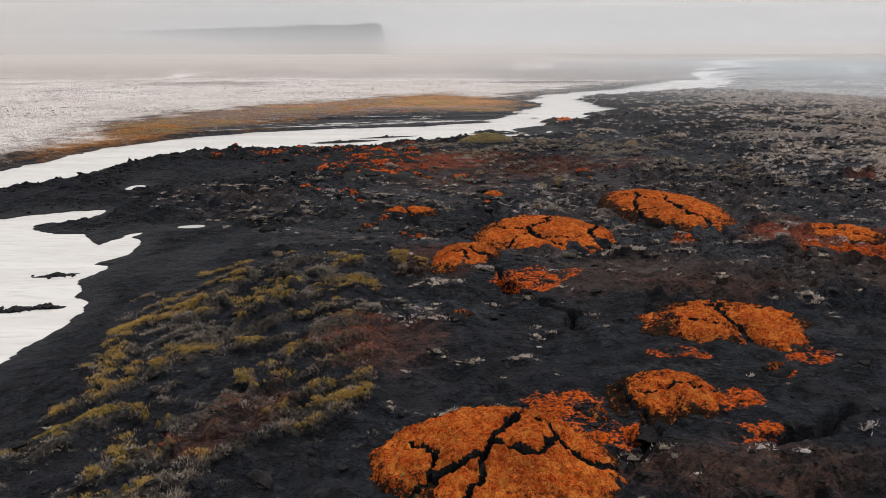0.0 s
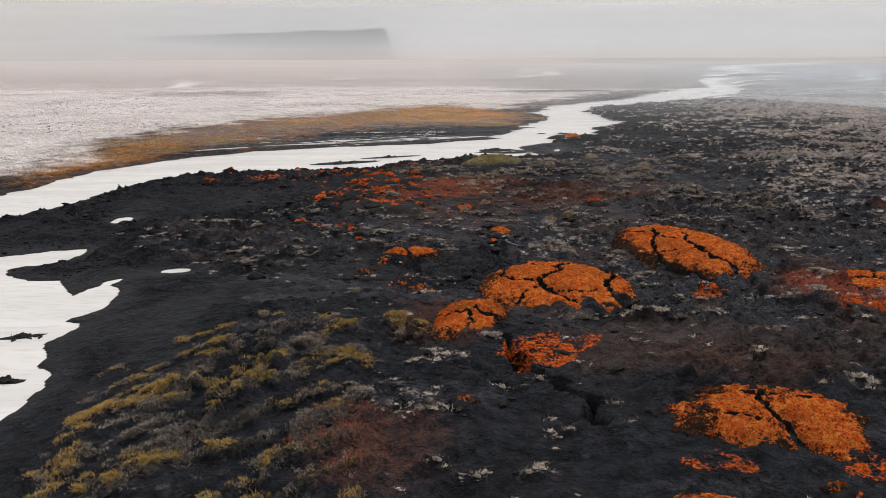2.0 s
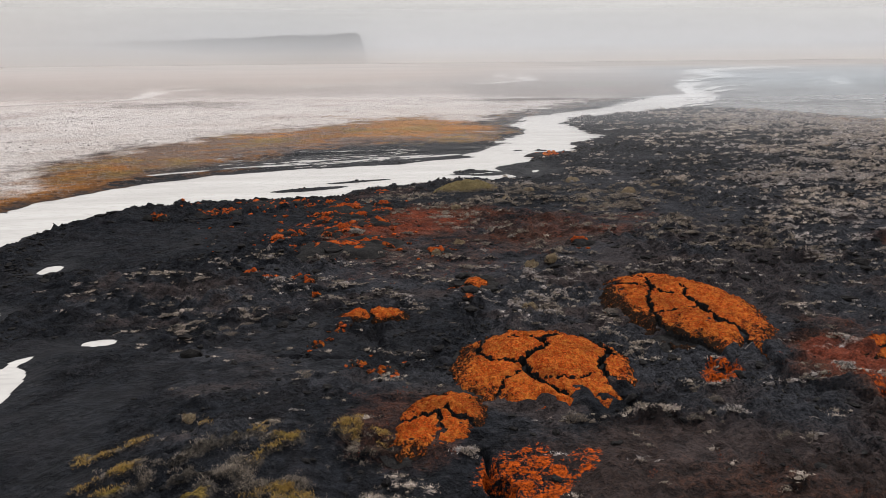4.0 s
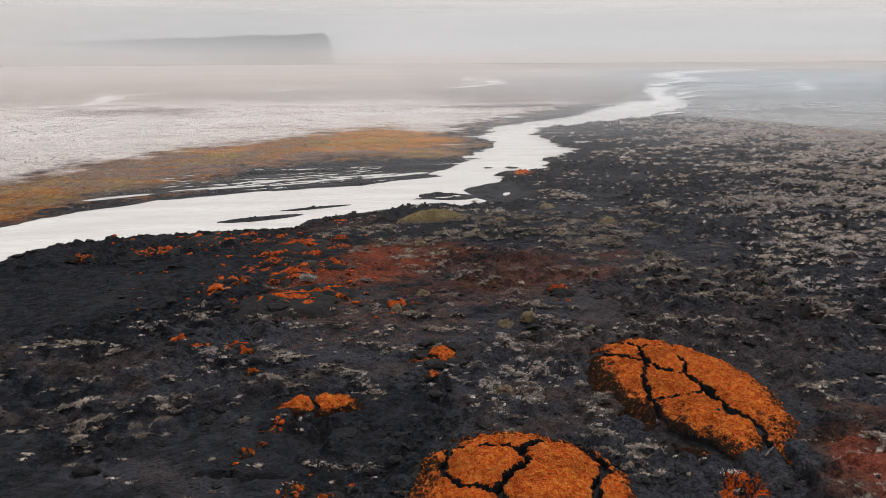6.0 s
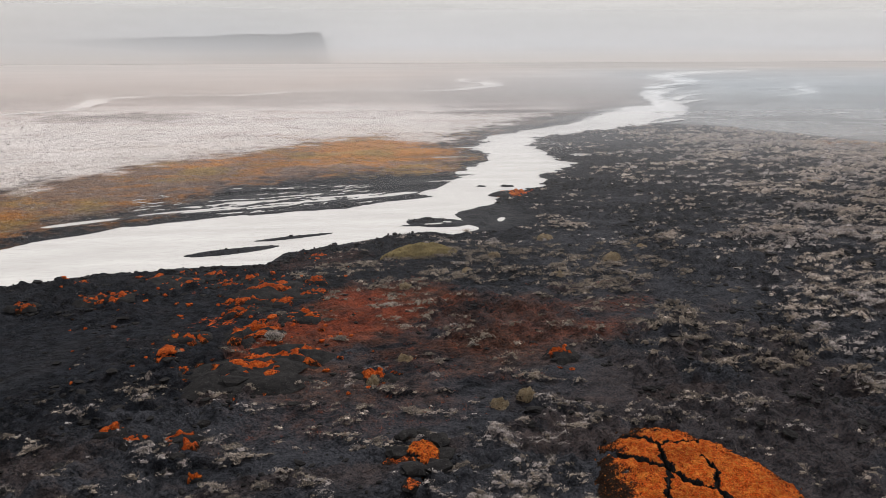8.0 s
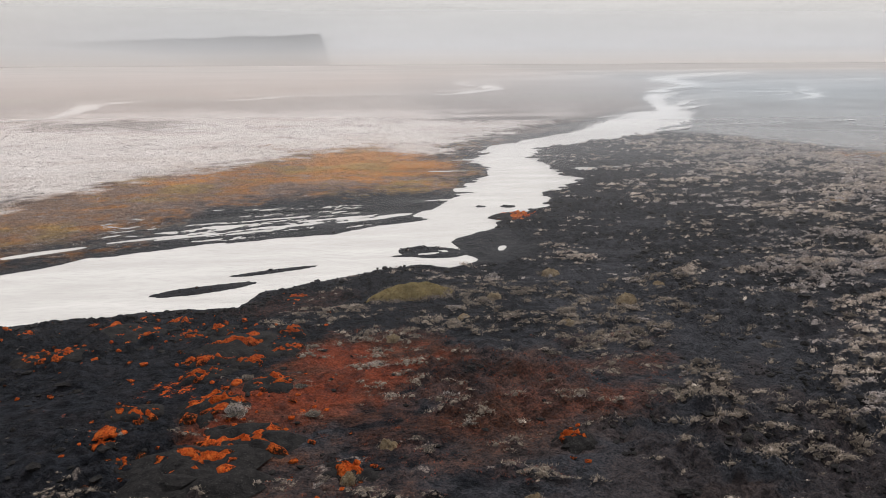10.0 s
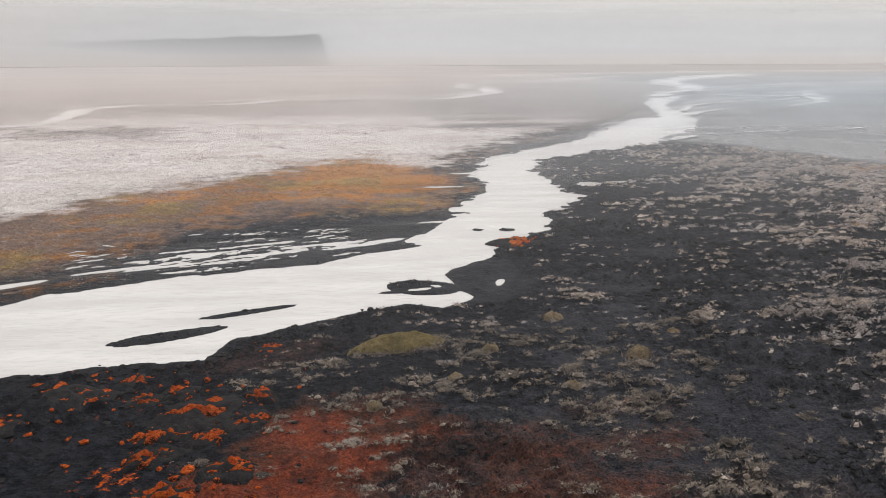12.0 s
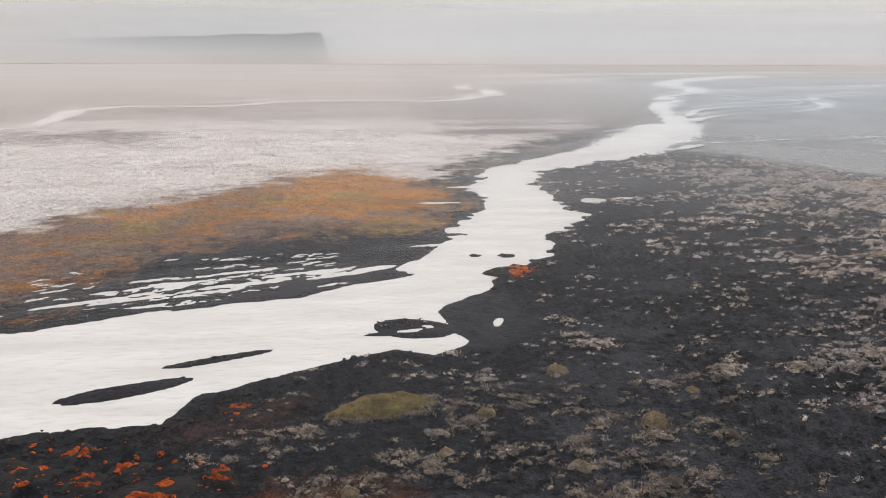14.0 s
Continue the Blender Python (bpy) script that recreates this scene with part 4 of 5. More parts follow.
ribbon("stream", [(150, 382), (167, 386), (199, 395), (229, 397), (242, 403), (252, 406)], [0.6, 0.7, 0.7, 1.4, 1.6, 0.5], 0.95, "thin pale runnel on the wet flat")
ribbon("stream", [(121, 432), (135, 445), (151, 455)], [0.5, 1.6, 0.7], 0.95, "narrow pale side arm of the river")
ribbon("stream", [(255, 715), (300, 775), (368, 890), (406, 1073), (560, 1300), (760, 1500)], [9, 10, 14, 18, 30, 40], 0.95, "broad pale stream fading in the mist")
ribbon("stream", [(285, 752), (359, 829), (470, 900), (700, 1000), (1000, 1080)], [6, 7, 9, 12, 10], 0.95, "braided pale stream on the wet flat")
ribbon("stream", [(426, 749), (520, 800), (700, 850), (900, 880)], [5, 5, 7, 5], 0.95, "braided pale stream on the wet flat")
ribbon("stream", [(190, 1500), (800, 1750), (1500, 1850)], [30, 40, 40], 0.95, "sheet of still water far up the plain")
ribbon("stream", [(-150, 798), (-136, 812), (-122, 824)], [1, 7, 1], 0.95, "small pale pool on the misty plain")
ribbon("stream", [(0, 972), (16, 992), (34, 1014)], [1, 9, 1], 0.95, "small pale pool on the misty plain")

# ---- far cliffs, and sheets for mist and haze ----
def mesa(name, x0, x1, y, depth, top, drop, seed, label):
    """A table mountain: flat top, steep face, scree foot."""
    n, rows = 90, [(0.0, 1.0), (0.10, 0.97), (0.16, 0.55), (0.3, 0.28), (0.6, 0.08), (1.0, -0.05)]
    verts, faces = [], []
    for j in range(n + 1):
        u = j / n
        x = x0 + (x1 - x0) * u
        for k, (out, up) in enumerate(rows):
            wob = float(fbm(u * 9, k * 0.3, 3, seed)) * 40 * out
            end = drop * (1 - up)
            xx = x0 + (x1 + end - x0) * u
            hh = top * (0.62 + 0.38 * u ** 1.5) * (1 + 0.02 * float(fbm(u * 14, 1, 2, seed + 3)))
            verts.append((xx, y - depth * out + wob, hh * up))
    m = len(rows)
    for j in range(n):
        for k in range(m - 1):
            faces.append((j * m + k, j * m + k + 1, (j + 1) * m + k + 1, (j + 1) * m + k))
    base = len(verts)
    for j in range(n + 1):
        x, yy, zz = verts[j * m]
        verts.append((x, y + 400, zz))
    for j in range(n):
        faces.append((j * m, (j + 1) * m, base + j + 1, base + j))
    e = n * m
    for k in range(m - 1):
        x, yy, zz = verts[e + k]
    side = len(verts)
    for k in range(m):
        x, yy, zz = verts[e + k]
        verts.append((x, y + 400, zz))
    for k in range(m - 1):
        faces.append((e + k, e + k + 1, side + k + 1, side + k))
    return tagged(new(name, net(name, np.array(verts), np.array(faces), CLIFF)), label, "mountain", kind="structure")


mesa("backdrop_mesa", -2900, -297, 3900, 260, 155, 46, 5, "flat-topped cliff far off in the mist")
mesa("backdrop_ridge", -500, 5200, 4500, 260, 120, 60, 9, "low far ridge almost lost in mist")

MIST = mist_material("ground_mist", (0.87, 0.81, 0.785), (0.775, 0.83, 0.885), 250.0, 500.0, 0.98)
tagged(sheet("mist_layer", -4600, 215, 4600, 4590, 3.6, MIST, 3, 6), "flat sheet standing in for mist and haze over the plain", "mist", kind="stuff")
HAZE_CURTAIN = mist_material("haze_curtain", (0.80, 0.778, 0.766), (0.765, 0.783, 0.812), 50.0, 350.0, 0.95, True)


# Upright sheet whose painted opacity and tint pale the far cliffs like haze.
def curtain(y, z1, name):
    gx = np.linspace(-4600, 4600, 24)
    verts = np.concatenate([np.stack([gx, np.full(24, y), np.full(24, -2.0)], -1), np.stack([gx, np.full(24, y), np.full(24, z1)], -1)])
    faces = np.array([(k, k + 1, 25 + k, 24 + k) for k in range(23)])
    return tagged(new(name, net(name, verts, faces, HAZE_CURTAIN)), "upright sheet standing in for haze before the far cliffs", "mist", kind="stuff")


def haze_material(tint, most):
    """Haze painted on a sheet, thickening slowly up the plain into the ground mist."""
    g = Nodes("thin_haze")
    xyz = g.node("ShaderNodeSeparateXYZ", [("Vector", g.pos)])
    run = g.math("ADD", xyz.outputs["Y"], g.span(g.noise(0.011, 3, 0.5), 0.3, 0.7, -14.0, 14.0))
    dense = g.math("MULTIPLY", g.math("MULTIPLY", g.span(run, 104.0, 250.0, 0.0, most), g.span(run, 104.0, 190.0, 0.45, 1.0)), g.span(run, 260.0, 640.0, 1.0, 0.0))
    body = g.node("ShaderNodeMixShader", [(0, 0.5), (1, g.node("ShaderNodeBsdfDiffuse", [("Color", (*tint, 1))]).outputs[0]), (2, g.node("ShaderNodeBsdfTranslucent", [("Color", (*tint, 1))]).outputs[0])])
    both = g.node("ShaderNodeMixShader", [(0, dense), (1, g.node("ShaderNodeBsdfTransparent").outputs[0]), (2, body.outputs[0])])
    g.t.links.new(both.outputs[0], g.out.inputs[0])
    return g.m


tagged(sheet("haze_layer", -1200, 88, 1200, 660, 5.6, haze_material((0.85, 0.845, 0.865), 0.15), 3, 6), "sheet painted as thin haze over the sand", "mist", kind="stuff")
curtain(3600, 430, "haze_curtain")
curtain(4200, 430, "haze_curtain")


def films():
    """Slivers of shallow water on the gravel of the far bank."""
    rng = np.random.RandomState(5)
    verts, faces = [], []
    made = 0
    while made < 70:
        x, y = rng.uniform(-48, 14), rng.uniform(180, 216)
        zone = float(oval(np.array([x]), np.array([y]), -19, 197, 31, 11.5, 13)[0])
        patchy = float(fbm(np.array([x / 11]), np.array([y / 4.5]), 2, 140)[0])
        if zone < 0.02 or rng.uniform() > 0.25 + zone or patchy < rng.uniform(-0.15, 0.2):
            continue
        length, width = rng.uniform(0.4, 1.6) * (1 + 0.6 * (rng.uniform() > 0.85)), rng.uniform(0.15, 0.45)
        turn = radians(21 + rng.normal(0, 9))
        u = np.linspace(-1, 1, 11)
        bend = 0.4 * np.sin(u * 2 + rng.uniform(0, 6))
        cx, cy = x + u * length * math.cos(turn), y + u * length * math.sin(turn) + bend
        half = width * np.sqrt(np.maximum(1 - u * u, 0)) * (0.5 + rng.uniform(0, 1, 11))
        px = np.concatenate([cx - half * math.sin(turn), cx + half * math.sin(turn)])
        py = np.concatenate([cy + half * math.cos(turn) * 1.3, cy - half * math.cos(turn) * 1.3])
        h, z = land(px, py)
        if z["dry"].min() < 0.3 or z["across"].min() < 0.3:
            made += 0.2
            continue
        lift = np.maximum(h[:11], h[11:]) + 0.05
        base = len(verts)
        verts += [(a, b, c) for a, b, c in zip(px, py, np.concatenate([lift, lift]))]
        faces += [(base + k, base + k + 1, base + 12 + k, base + 11 + k) for k in range(10)]
        made += 1
    return tagged(new("shallow_water", net("shallow_water", np.array(verts), np.array(faces), WATER)), "thin slivers of pale water on black gravel", "water", kind="stuff")


films()

# ---- cracked moss mounds ----
def mound_shape(u, v, height, tilt, power):
    """Height of a dome over the unit disc, higher at the back."""
    edge = 1 - np.clip(np.sqrt(u * u + v * v), 0, 1.4) ** power
    return height * np.where(edge > 0, edge, edge * 0.5) * np.clip(1 + tilt * v, 0.1, 2)


def islands(keep):
    """Number the joined pieces of a grid of cells."""
    lab = np.where(keep, np.arange(1, keep.size + 1).reshape(keep.shape), 0)
    while True:
        old = lab.copy()
        for axis in (0, 1):
            for turn in (1, -1):
                side = np.roll(lab, turn, axis)
                lab = np.where(keep & (side > lab), side, lab)
        if (old == lab).all():
            return lab


def moss_mound(k, cx, cy, rx, ry, turn, peak, tilt, power, moss):
    base = float(land(np.array([cx, cx - rx * 0.8, cx + rx * 0.8, cx, cx]), np.array([cy, cy, cy, cy - ry * 0.8, cy + ry * 0.8]))[0].mean()) - 0.05
    height = max(peak - base - 0.1, 0.35)
    top = new("moss_mound")
    top.matrix_world = pose(cx, cy, base, 0, 0, turn)
    tagged(top, "cracked lava dome under bright orange moss" if height > 0.9 else "low lava swelling with patchy orange moss", "mound", "moss mounds")
    seed = 300 + 20 * k
    # the dark rock under the plates
    rings, spokes = 22, 90
    rr, aa = np.meshgrid(np.linspace(0, 1.32, rings), np.linspace(0, 2 * np.pi, spokes, endpoint=False), indexing="ij")
    u, v = rr * np.cos(aa), rr * np.sin(aa)
    lump = fbm(u * rx / 1.2, v * ry / 1.2, 3, seed + 5) + 0.5 * fbm(u * rx / 0.4, v * ry / 0.4, 2, seed + 6)
    zz = mound_shape(u, v, height, tilt, power) - 0.22 - 0.4 * step(0.98, 0.75, rr) + lump * 0.09 * step(0.55, 1.0, rr)
    i = np.arange(rings * spokes).reshape(rings, spokes)
    j = np.roll(i, -1, 1)
    faces = np.stack([i[:-1], i[1:], j[1:], j[:-1]], -1).reshape(-1, 4)
    part("rock_core", net("rock_core", np.stack([u.ravel() * rx, v.ravel() * ry, zz.ravel()], -1), faces, ROCK, True), top, "rough black lava rock")
    # the plates, parted by cracks
    fine = 0.085 if cy < 60 else 0.11
    gx, gy = np.meshgrid(np.arange(-1.16 * rx, 1.16 * rx, fine), np.arange(-1.16 * ry, 1.16 * ry, fine))
    u, v = gx / rx, gy / ry
    c, s = math.cos(radians(turn)), math.sin(radians(turn))
    wob = 0.17 if k == 0 else 0.26
    jx, jy = gx + wob * fbm(gx / 0.7, gy / 0.7, 3, seed, 0.6), gy + wob * fbm(gx / 0.7, gy / 0.7, 3, seed + 1, 0.6)
    near = np.full(gx.shape, 9.0)
    for half, line in MOUND_CRACKS[k]:
        local = [((x - cx) * c + (y - cy) * s, (y - cy) * c - (x - cx) * s) for x, y in line]
        near = np.minimum(near, along(jx, jy, local) - half * (0.5 + 0.5 * vnoise(gx / 0.9, gy / 0.9, seed + 2)))
    r = np.hypot(u, v) + 0.09 * fbm(u * 2.6, v * 2.6, 3, seed + 3) + 0.035 * fbm(gx / 0.5, gy / 0.5, 3, seed + 4)
    x, y = gx, gy
    thick = (0.34 if k not in (1, 6) else 0.24) * step(1.04, 0.8 if k not in (1, 6) else 0.5, r) - 0.14
    z = mound_shape(u, v, height, tilt, power) + thick + 0.10 * fbm(x / 0.9, y / 0.9, 3, seed + 9) + 0.16 * fbm(x / 0.36, y / 0.3, 3, seed + 11) - 0.15 * np.exp(-np.maximum(near, 0) / 0.2)
    share = np.clip(moss * 1.05 - 0.85 * step(0.55, 1.02, r + 0.07 * fbm(x / 2, y / 2, 2, seed + 13)) - 0.3 * np.exp(-np.maximum(near, 0) / 0.12) + (0.5 if k in (1, 6) else 0.2) * fbm(x / (1.3 if k in (1, 6) else 2.2), y / 2.2, 4, seed + 15), 0, 1)
    if k == 3:   # thin moss on the flank towards the river
        share = np.clip(share - 0.42 * step(-0.35, -0.8, u + 0.25 * v + 0.3 * fbm(x / 1.5, y / 1.5, 3, seed)), 0, 1)
    cell = (near > 0) & (r < 1.06)
    cell = cell[:-1, :-1] & cell[1:, :-1] & cell[:-1, 1:] & cell[1:, 1:]
    lab = islands(np.pad(cell, 1))[1:-1, 1:-1]
    ids = np.arange(gx.size).reshape(gx.shape)
    quads = np.stack([ids[:-1, :-1], ids[:-1, 1:], ids[1:, 1:], ids[1:, :-1]], -1)
    for n in np.unique(lab[lab > 0]):
        q = quads[lab == n]
        if len(q) < 60:
            continue
        used, back = np.unique(q, return_inverse=True)
        q = back.reshape(q.shape)
        edges = np.concatenate([q[:, [a, (a + 1) % 4]] for a in range(4)])
        code = edges.min(1).astype(np.int64) * len(used) + edges.max(1)
        once, at, count = np.unique(code, return_index=True, return_counts=True)
        rim = edges[at[count == 1]]
        co = np.stack([x.ravel()[used], y.ravel()[used], z.ravel()[used]], -1)
        low = co - (0, 0, 0.75)
        walls = np.stack([rim[:, 1], rim[:, 0], rim[:, 0] + len(used), rim[:, 1] + len(used)], -1)
        me = net("moss_plate", np.concatenate([co, low]), np.concatenate([q, walls]), [ORANGE, ROCK], True)
        me.polygons.foreach_set("material_index", np.repeat([0, 1], [len(q), len(walls)]).astype(np.int32))
        layer(me, "cover", np.tile(share.ravel()[used], 2))
        part("moss_plate", me, top)
    return top


for k, row in enumerate(MOUNDS):
    moss_mound(k, *row)


# ---- scattering ----
rs = np.random.RandomState(11)


def scatter(n, x0, x1, y0, y1):
    x, y = rs.uniform(x0, x1, n), rs.uniform(y0, y1, n)
    h, z = land(x, y)
    free = np.full(n, True)
    for cx, cy, rx, ry, turn, *rest in MOUNDS:
        free &= oval(x, y, cx, cy, rx * 1.02, ry * 1.02, turn) < 0
    return x, y, h, z, free & (z["dry"] > 0.8)


def tuft_arrays(x, y, z, r, h, blades, width, lean=0.9, turn_by=None, long=1.0, cushion=False):
    """Blades of many tufts, each a thin triangle that stands out from a low dome."""
    n = len(x)
    k = np.repeat(np.arange(n), blades)
    rad = np.sqrt(rs.uniform(0, 1, len(k)))
    ang = rs.uniform(0, 2 * np.pi, len(k))
    rad = rad * (1 + 0.35 * np.sin(ang * 3 + x[k] * 7) + 0.2 * np.sin(ang * 5 + y[k] * 9))
    ox, oy = rad * np.cos(ang) * r[k] * long, rad * np.sin(ang) * r[k]
    if turn_by is not None:
        ct, st = np.cos(turn_by[k]), np.sin(turn_by[k])
        ox, oy = ox * ct - oy * st, ox * st + oy * ct
    bx, by = x[k] + ox, y[k] + oy
    bz = z[k] - 0.06 + (0.65 if cushion else 0.55) * h[k] * np.maximum(1 - rad ** 2, 0)
    out = rad * lean * 0.5 + rs.uniform(0.1, 1.0, len(k)) * lean
    turn = ang + rs.normal(0, 1.5, len(k))
    size = h[k] * rs.uniform(0.5, 1.15, len(k)) * (0.6 if cushion else 1.0)
    tx, ty = bx + np.cos(turn) * out * size, by + np.sin(turn) * out * size
    tz = bz + size * rs.uniform(0.35, 1.05, len(k))
    side = turn + np.pi / 2 + rs.uniform(-0.6, 0.6, len(k))
    w = width * rs.uniform(0.6, 1.4, len(k)) / 2
    a = np.stack([bx - np.cos(side) * w, by - np.sin(side) * w, bz], -1)
    b = np.stack([bx + np.cos(side) * w, by + np.sin(side) * w, bz], -1)
    c = np.stack([tx, ty, tz], -1)
    verts = np.stack([a, b, c], 1).reshape(-1, 3)
    faces = np.arange(len(verts)).reshape(-1, 3)
    if not cushion:
        return verts, faces
    # the low uneven cap of moss and old thatch that the blades grow from
    spokes = 9
    ring = np.concatenate([[0.0], np.full(spokes, 0.55), np.full(spokes, 1.0)])
    at = np.concatenate([[0.0], np.arange(spokes) / spokes, (np.arange(spokes) + 0.5) / spokes]) * 2 * np.pi
    rr = ring[None] * rs.uniform(0.72, 1.2, (n, len(ring)))
    up = np.concatenate([[0.5], np.full(spokes, 0.36), np.full(spokes, -0.25)])[None] * rs.uniform(0.72, 1.15, (n, len(ring)))
    cx, cy = rr * np.cos(at) * (r * long)[:, None] * 0.4, rr * np.sin(at) * r[:, None] * 0.42
    if turn_by is not None:
        ct, st = np.cos(turn_by)[:, None], np.sin(turn_by)[:, None]
        cx, cy = cx * ct - cy * st, cx * st + cy * ct
    caps = np.stack([x[:, None] + cx, y[:, None] + cy, z[:, None] + up * h[:, None]], -1)
    i = np.arange(spokes)
    j = (i + 1) % spokes
    tri = np.concatenate([np.stack([0 * i, 1 + i, 1 + j], -1), np.stack([1 + i, 1 + spokes + i, 1 + j], -1), np.stack([1 + j, 1 + spokes + i, 1 + spokes + j], -1)])
    more = (tri[None] + (np.arange(n) * len(ring))[:, None, None]).reshape(-1, 3) + len(verts)
    return np.concatenate([verts, caps.reshape(-1, 3)]), np.concatenate([faces, more])


# ---- small moss hummocks ----
def dome_mesh(name, r, h, material, seed, rough=0.22, cover_top=1.0, rings=9, spokes=26, sink=0.25, ragged=0.32, flat=2.4):
    rr, aa = np.meshgrid(np.linspace(0, 1, rings), np.linspace(0, 2 * np.pi, spokes, endpoint=False), indexing="ij")
    wob = 1 + ragged * fbm(np.cos(aa) * 1.7 + seed, np.sin(aa) * 1.7, 4, seed, 0.6)
    x, y = rr * wob * np.cos(aa) * r, rr * wob * np.sin(aa) * r
    z = h * (1 - rr ** flat) + rough * h * fbm(x / r * 3.2, y / r * 3.2, 3, seed + 3) * (1 - rr ** 4) - sink * step(0.75, 1.0, rr)
    i = np.arange(rings * spokes).reshape(rings, spokes)
    j = np.roll(i, -1, 1)
    me = net(name, np.stack([x.ravel(), y.ravel(), z.ravel()], -1), np.stack([i[:-1], i[1:], j[1:], j[:-1]], -1).reshape(-1, 4), material, True)
    layer(me, "cover", np.clip(cover_top - 0.75 * step(0.45, 1.0, rr.ravel()), 0, 1))
    return me


HUMMOCKS = [(-23.1, 135.3, 2.2), (-15.3, 133.4, 1.1), (-9.3, 129.7, 2.0), (-4.2, 127.5, 1.1), (-8.7, 114.9, 1.5), (-15.4, 113.6, 1.1), (-7.7, 103.3, 2.0), (-4.8, 108.3, 1.9),
            (-11, 121.5, 1.0), (-4.4, 118.8, 1.2), (-3.7, 132.9, 0.9), (-16, 110.1, 0.6), (-16.5, 108.3, 0.5), (-29.6, 127.3, 1.0), (-27, 127.9, 0.9), (-13.6, 104.7, 0.6),
            (22.2, 105.3, 0.8), (-17.3, 138.7, 1.1), (-12.3, 134.8, 0.9), (-34.6, 135.3, 0.9), (4.1, 102.4, 0.9), (-4.5, 146.8, 0.8), (-11.3, 125.6, 1.2), (-6.9, 124.7, 0.9),
            (-5.3, 76.5, 0.55), (-6.6, 73.6, 0.45), (-2.9, 68.3, 0.6), (-1.2, 66.7, 0.9), (-14.4, 92.3, 0.6), (-16.3, 93.6, 0.5), (-10.6, 92.4, 0.9), (-8.6, 87.2, 0.6), (-37.2, 125.2, 0.7), (18.1, 34.3, 0.55), (2.1, 43.9, 0.6), (8, 30.4, 0.5), (34.4, 195.4, 2.4)]
for n, (x, y, r) in enumerate(HUMMOCKS):
    r = r * (1.5 if y > 90 else 0.95)
    z = float(land(np.array([x]), np.array([y]))[0][0])
    ob = tagged(new("moss_hummock"), "small rock hummock capped with vivid orange moss", "hummock", "moss hummocks")
    ob.matrix_world = pose(x, y, z - 0.05, 0, 0, 180 * (n % 2) + 17 * (n % 5) - 30) @ Matrix.Diagonal((1.3, 0.95, 1, 1))
    h = 0.22 + 0.16 * r
    part("rock_base", dome_mesh("rock_base", r * 1.35, h * 0.85, ROCK, 500 + n, 0.6, ragged=0.5), ob, "black lava rubble")
    part("moss_cap", dome_mesh("moss_cap", r, h * 0.75, RED_MOSS if 90 < y < 150 else ORANGE, 600 + n, 1.3, 0.85, 16, 44, sink=0.4, ragged=0.55, flat=3.0), ob)

YELLOW_HUMMOCKS = [(31.2, 152.4, 1.5), (38.2, 139.3, 1.7), (28.6, 131.6, 1.2), (16.6, 135.1, 1.0), (7.9, 129.5, 1.0), (21.3, 142.5, 1.1), (45.2, 146.6, 1.1), (4.1, 101.1, 0.8), (14.6, 95.8, 0.9), (17.1, 96.3, 0.9), (7, 105.7, 0.9), (-12.9, 59.1, 0.6), (12, 80.1, 0.8)]
for n, (x, y, r) in enumerate(YELLOW_HUMMOCKS):
    z = float(land(np.array([x]), np.array([y]))[0][0])
    ob = new("moss_cushion", dome_mesh("moss_cushion", r, 0.3 + 0.3 * r, TAN_MOSS, 700 + n, 0.5, 1.25))
    ob.matrix_world = pose(x, y, z - 0.05, 0, 0, 31 * n)
    tagged(ob, "rounded tan moss cushion with dry grass", "moss cushion", "moss cushions")
    one = np.array([0.0])
    v, f = tuft_arrays(one, one, one, np.array([r * 0.95]), np.array([0.3 + 0.2 * r]), int(420 * r), 0.05, 0.5)
    part("grass_fringe", net("grass_fringe", v, f, DUN), ob, "dry grass blades")

bank_z = float(land(np.array([10.5]), np.array([143.6]))[0][0])
bank_ob = new("moss_bank", dome_mesh("moss_bank", 1.0, 1.0, YELLOW, 760, 0.22, 1.3, 14, 48))
bank_ob.matrix_world = pose(10.8, 144.2, bank_z - 0.1, 0, 0, 9) @ Matrix.Diagonal((6.6, 1.8, 1.9, 1))
tagged(bank_ob, "long low bank of olive-yellow moss by the shore", "moss bank")
bx = np.linspace(5.4, 16.4, 60) + rs.uniform(-0.2, 0.2, 60)
by = 143.9 + 0.2 * (bx - 10.8) + rs.uniform(-2.1, 1.2, 60)
v, f = tuft_arrays(bx, by, land(bx, by)[0] + 0.45 * (by > 143.6), np.full(60, 0.6), np.full(60, 0.45), 60, 0.07)
tagged(new("grass_fringe", net("grass_fringe", v, f, DUN)), "dry grass skirting the moss bank", "grass", kind="stuff")

# ---- grass, heath and stones ----
def tufts(name, sets, material, label):
    vs, fs, base = [], [], 0
    for v, f in sets:
        vs.append(v)
        fs.append(f + base)
        base += len(v)
    return tagged(new(name, net(name, np.concatenate(vs), np.concatenate(fs), material)), label, "grass", kind="stuff")


gold, straw, heath, rusty, dun = [], [], [], [], []
# the ridged growth by the lagoon
x, y, h, z, ok = scatter(38000, -24, 3, 18, 66)
g, r = z["growth"], z["ridge"]
pick = rs.uniform(0, 1, len(x))
yes = ok & (g > 0.25) & (pick < 0.01 + 1.15 * r ** 3.5 * step(-0.6, -0.05, fbm(x / 5, y / 5, 2, 211)))
tone = fbm(x / 4, y / 4, 2, 210)
red_here = np.maximum(oval(x, y, -2.5, 39.3, 5, 4.5, 30), oval(x, y, -8.8, 29.7, 2.2, 4.4, -35)) > 0.05
yel = yes & (r > 0.83) & (tone > -0.35) & ~red_here
gry = yes & ~yel & ~red_here & (pick < 0.8)
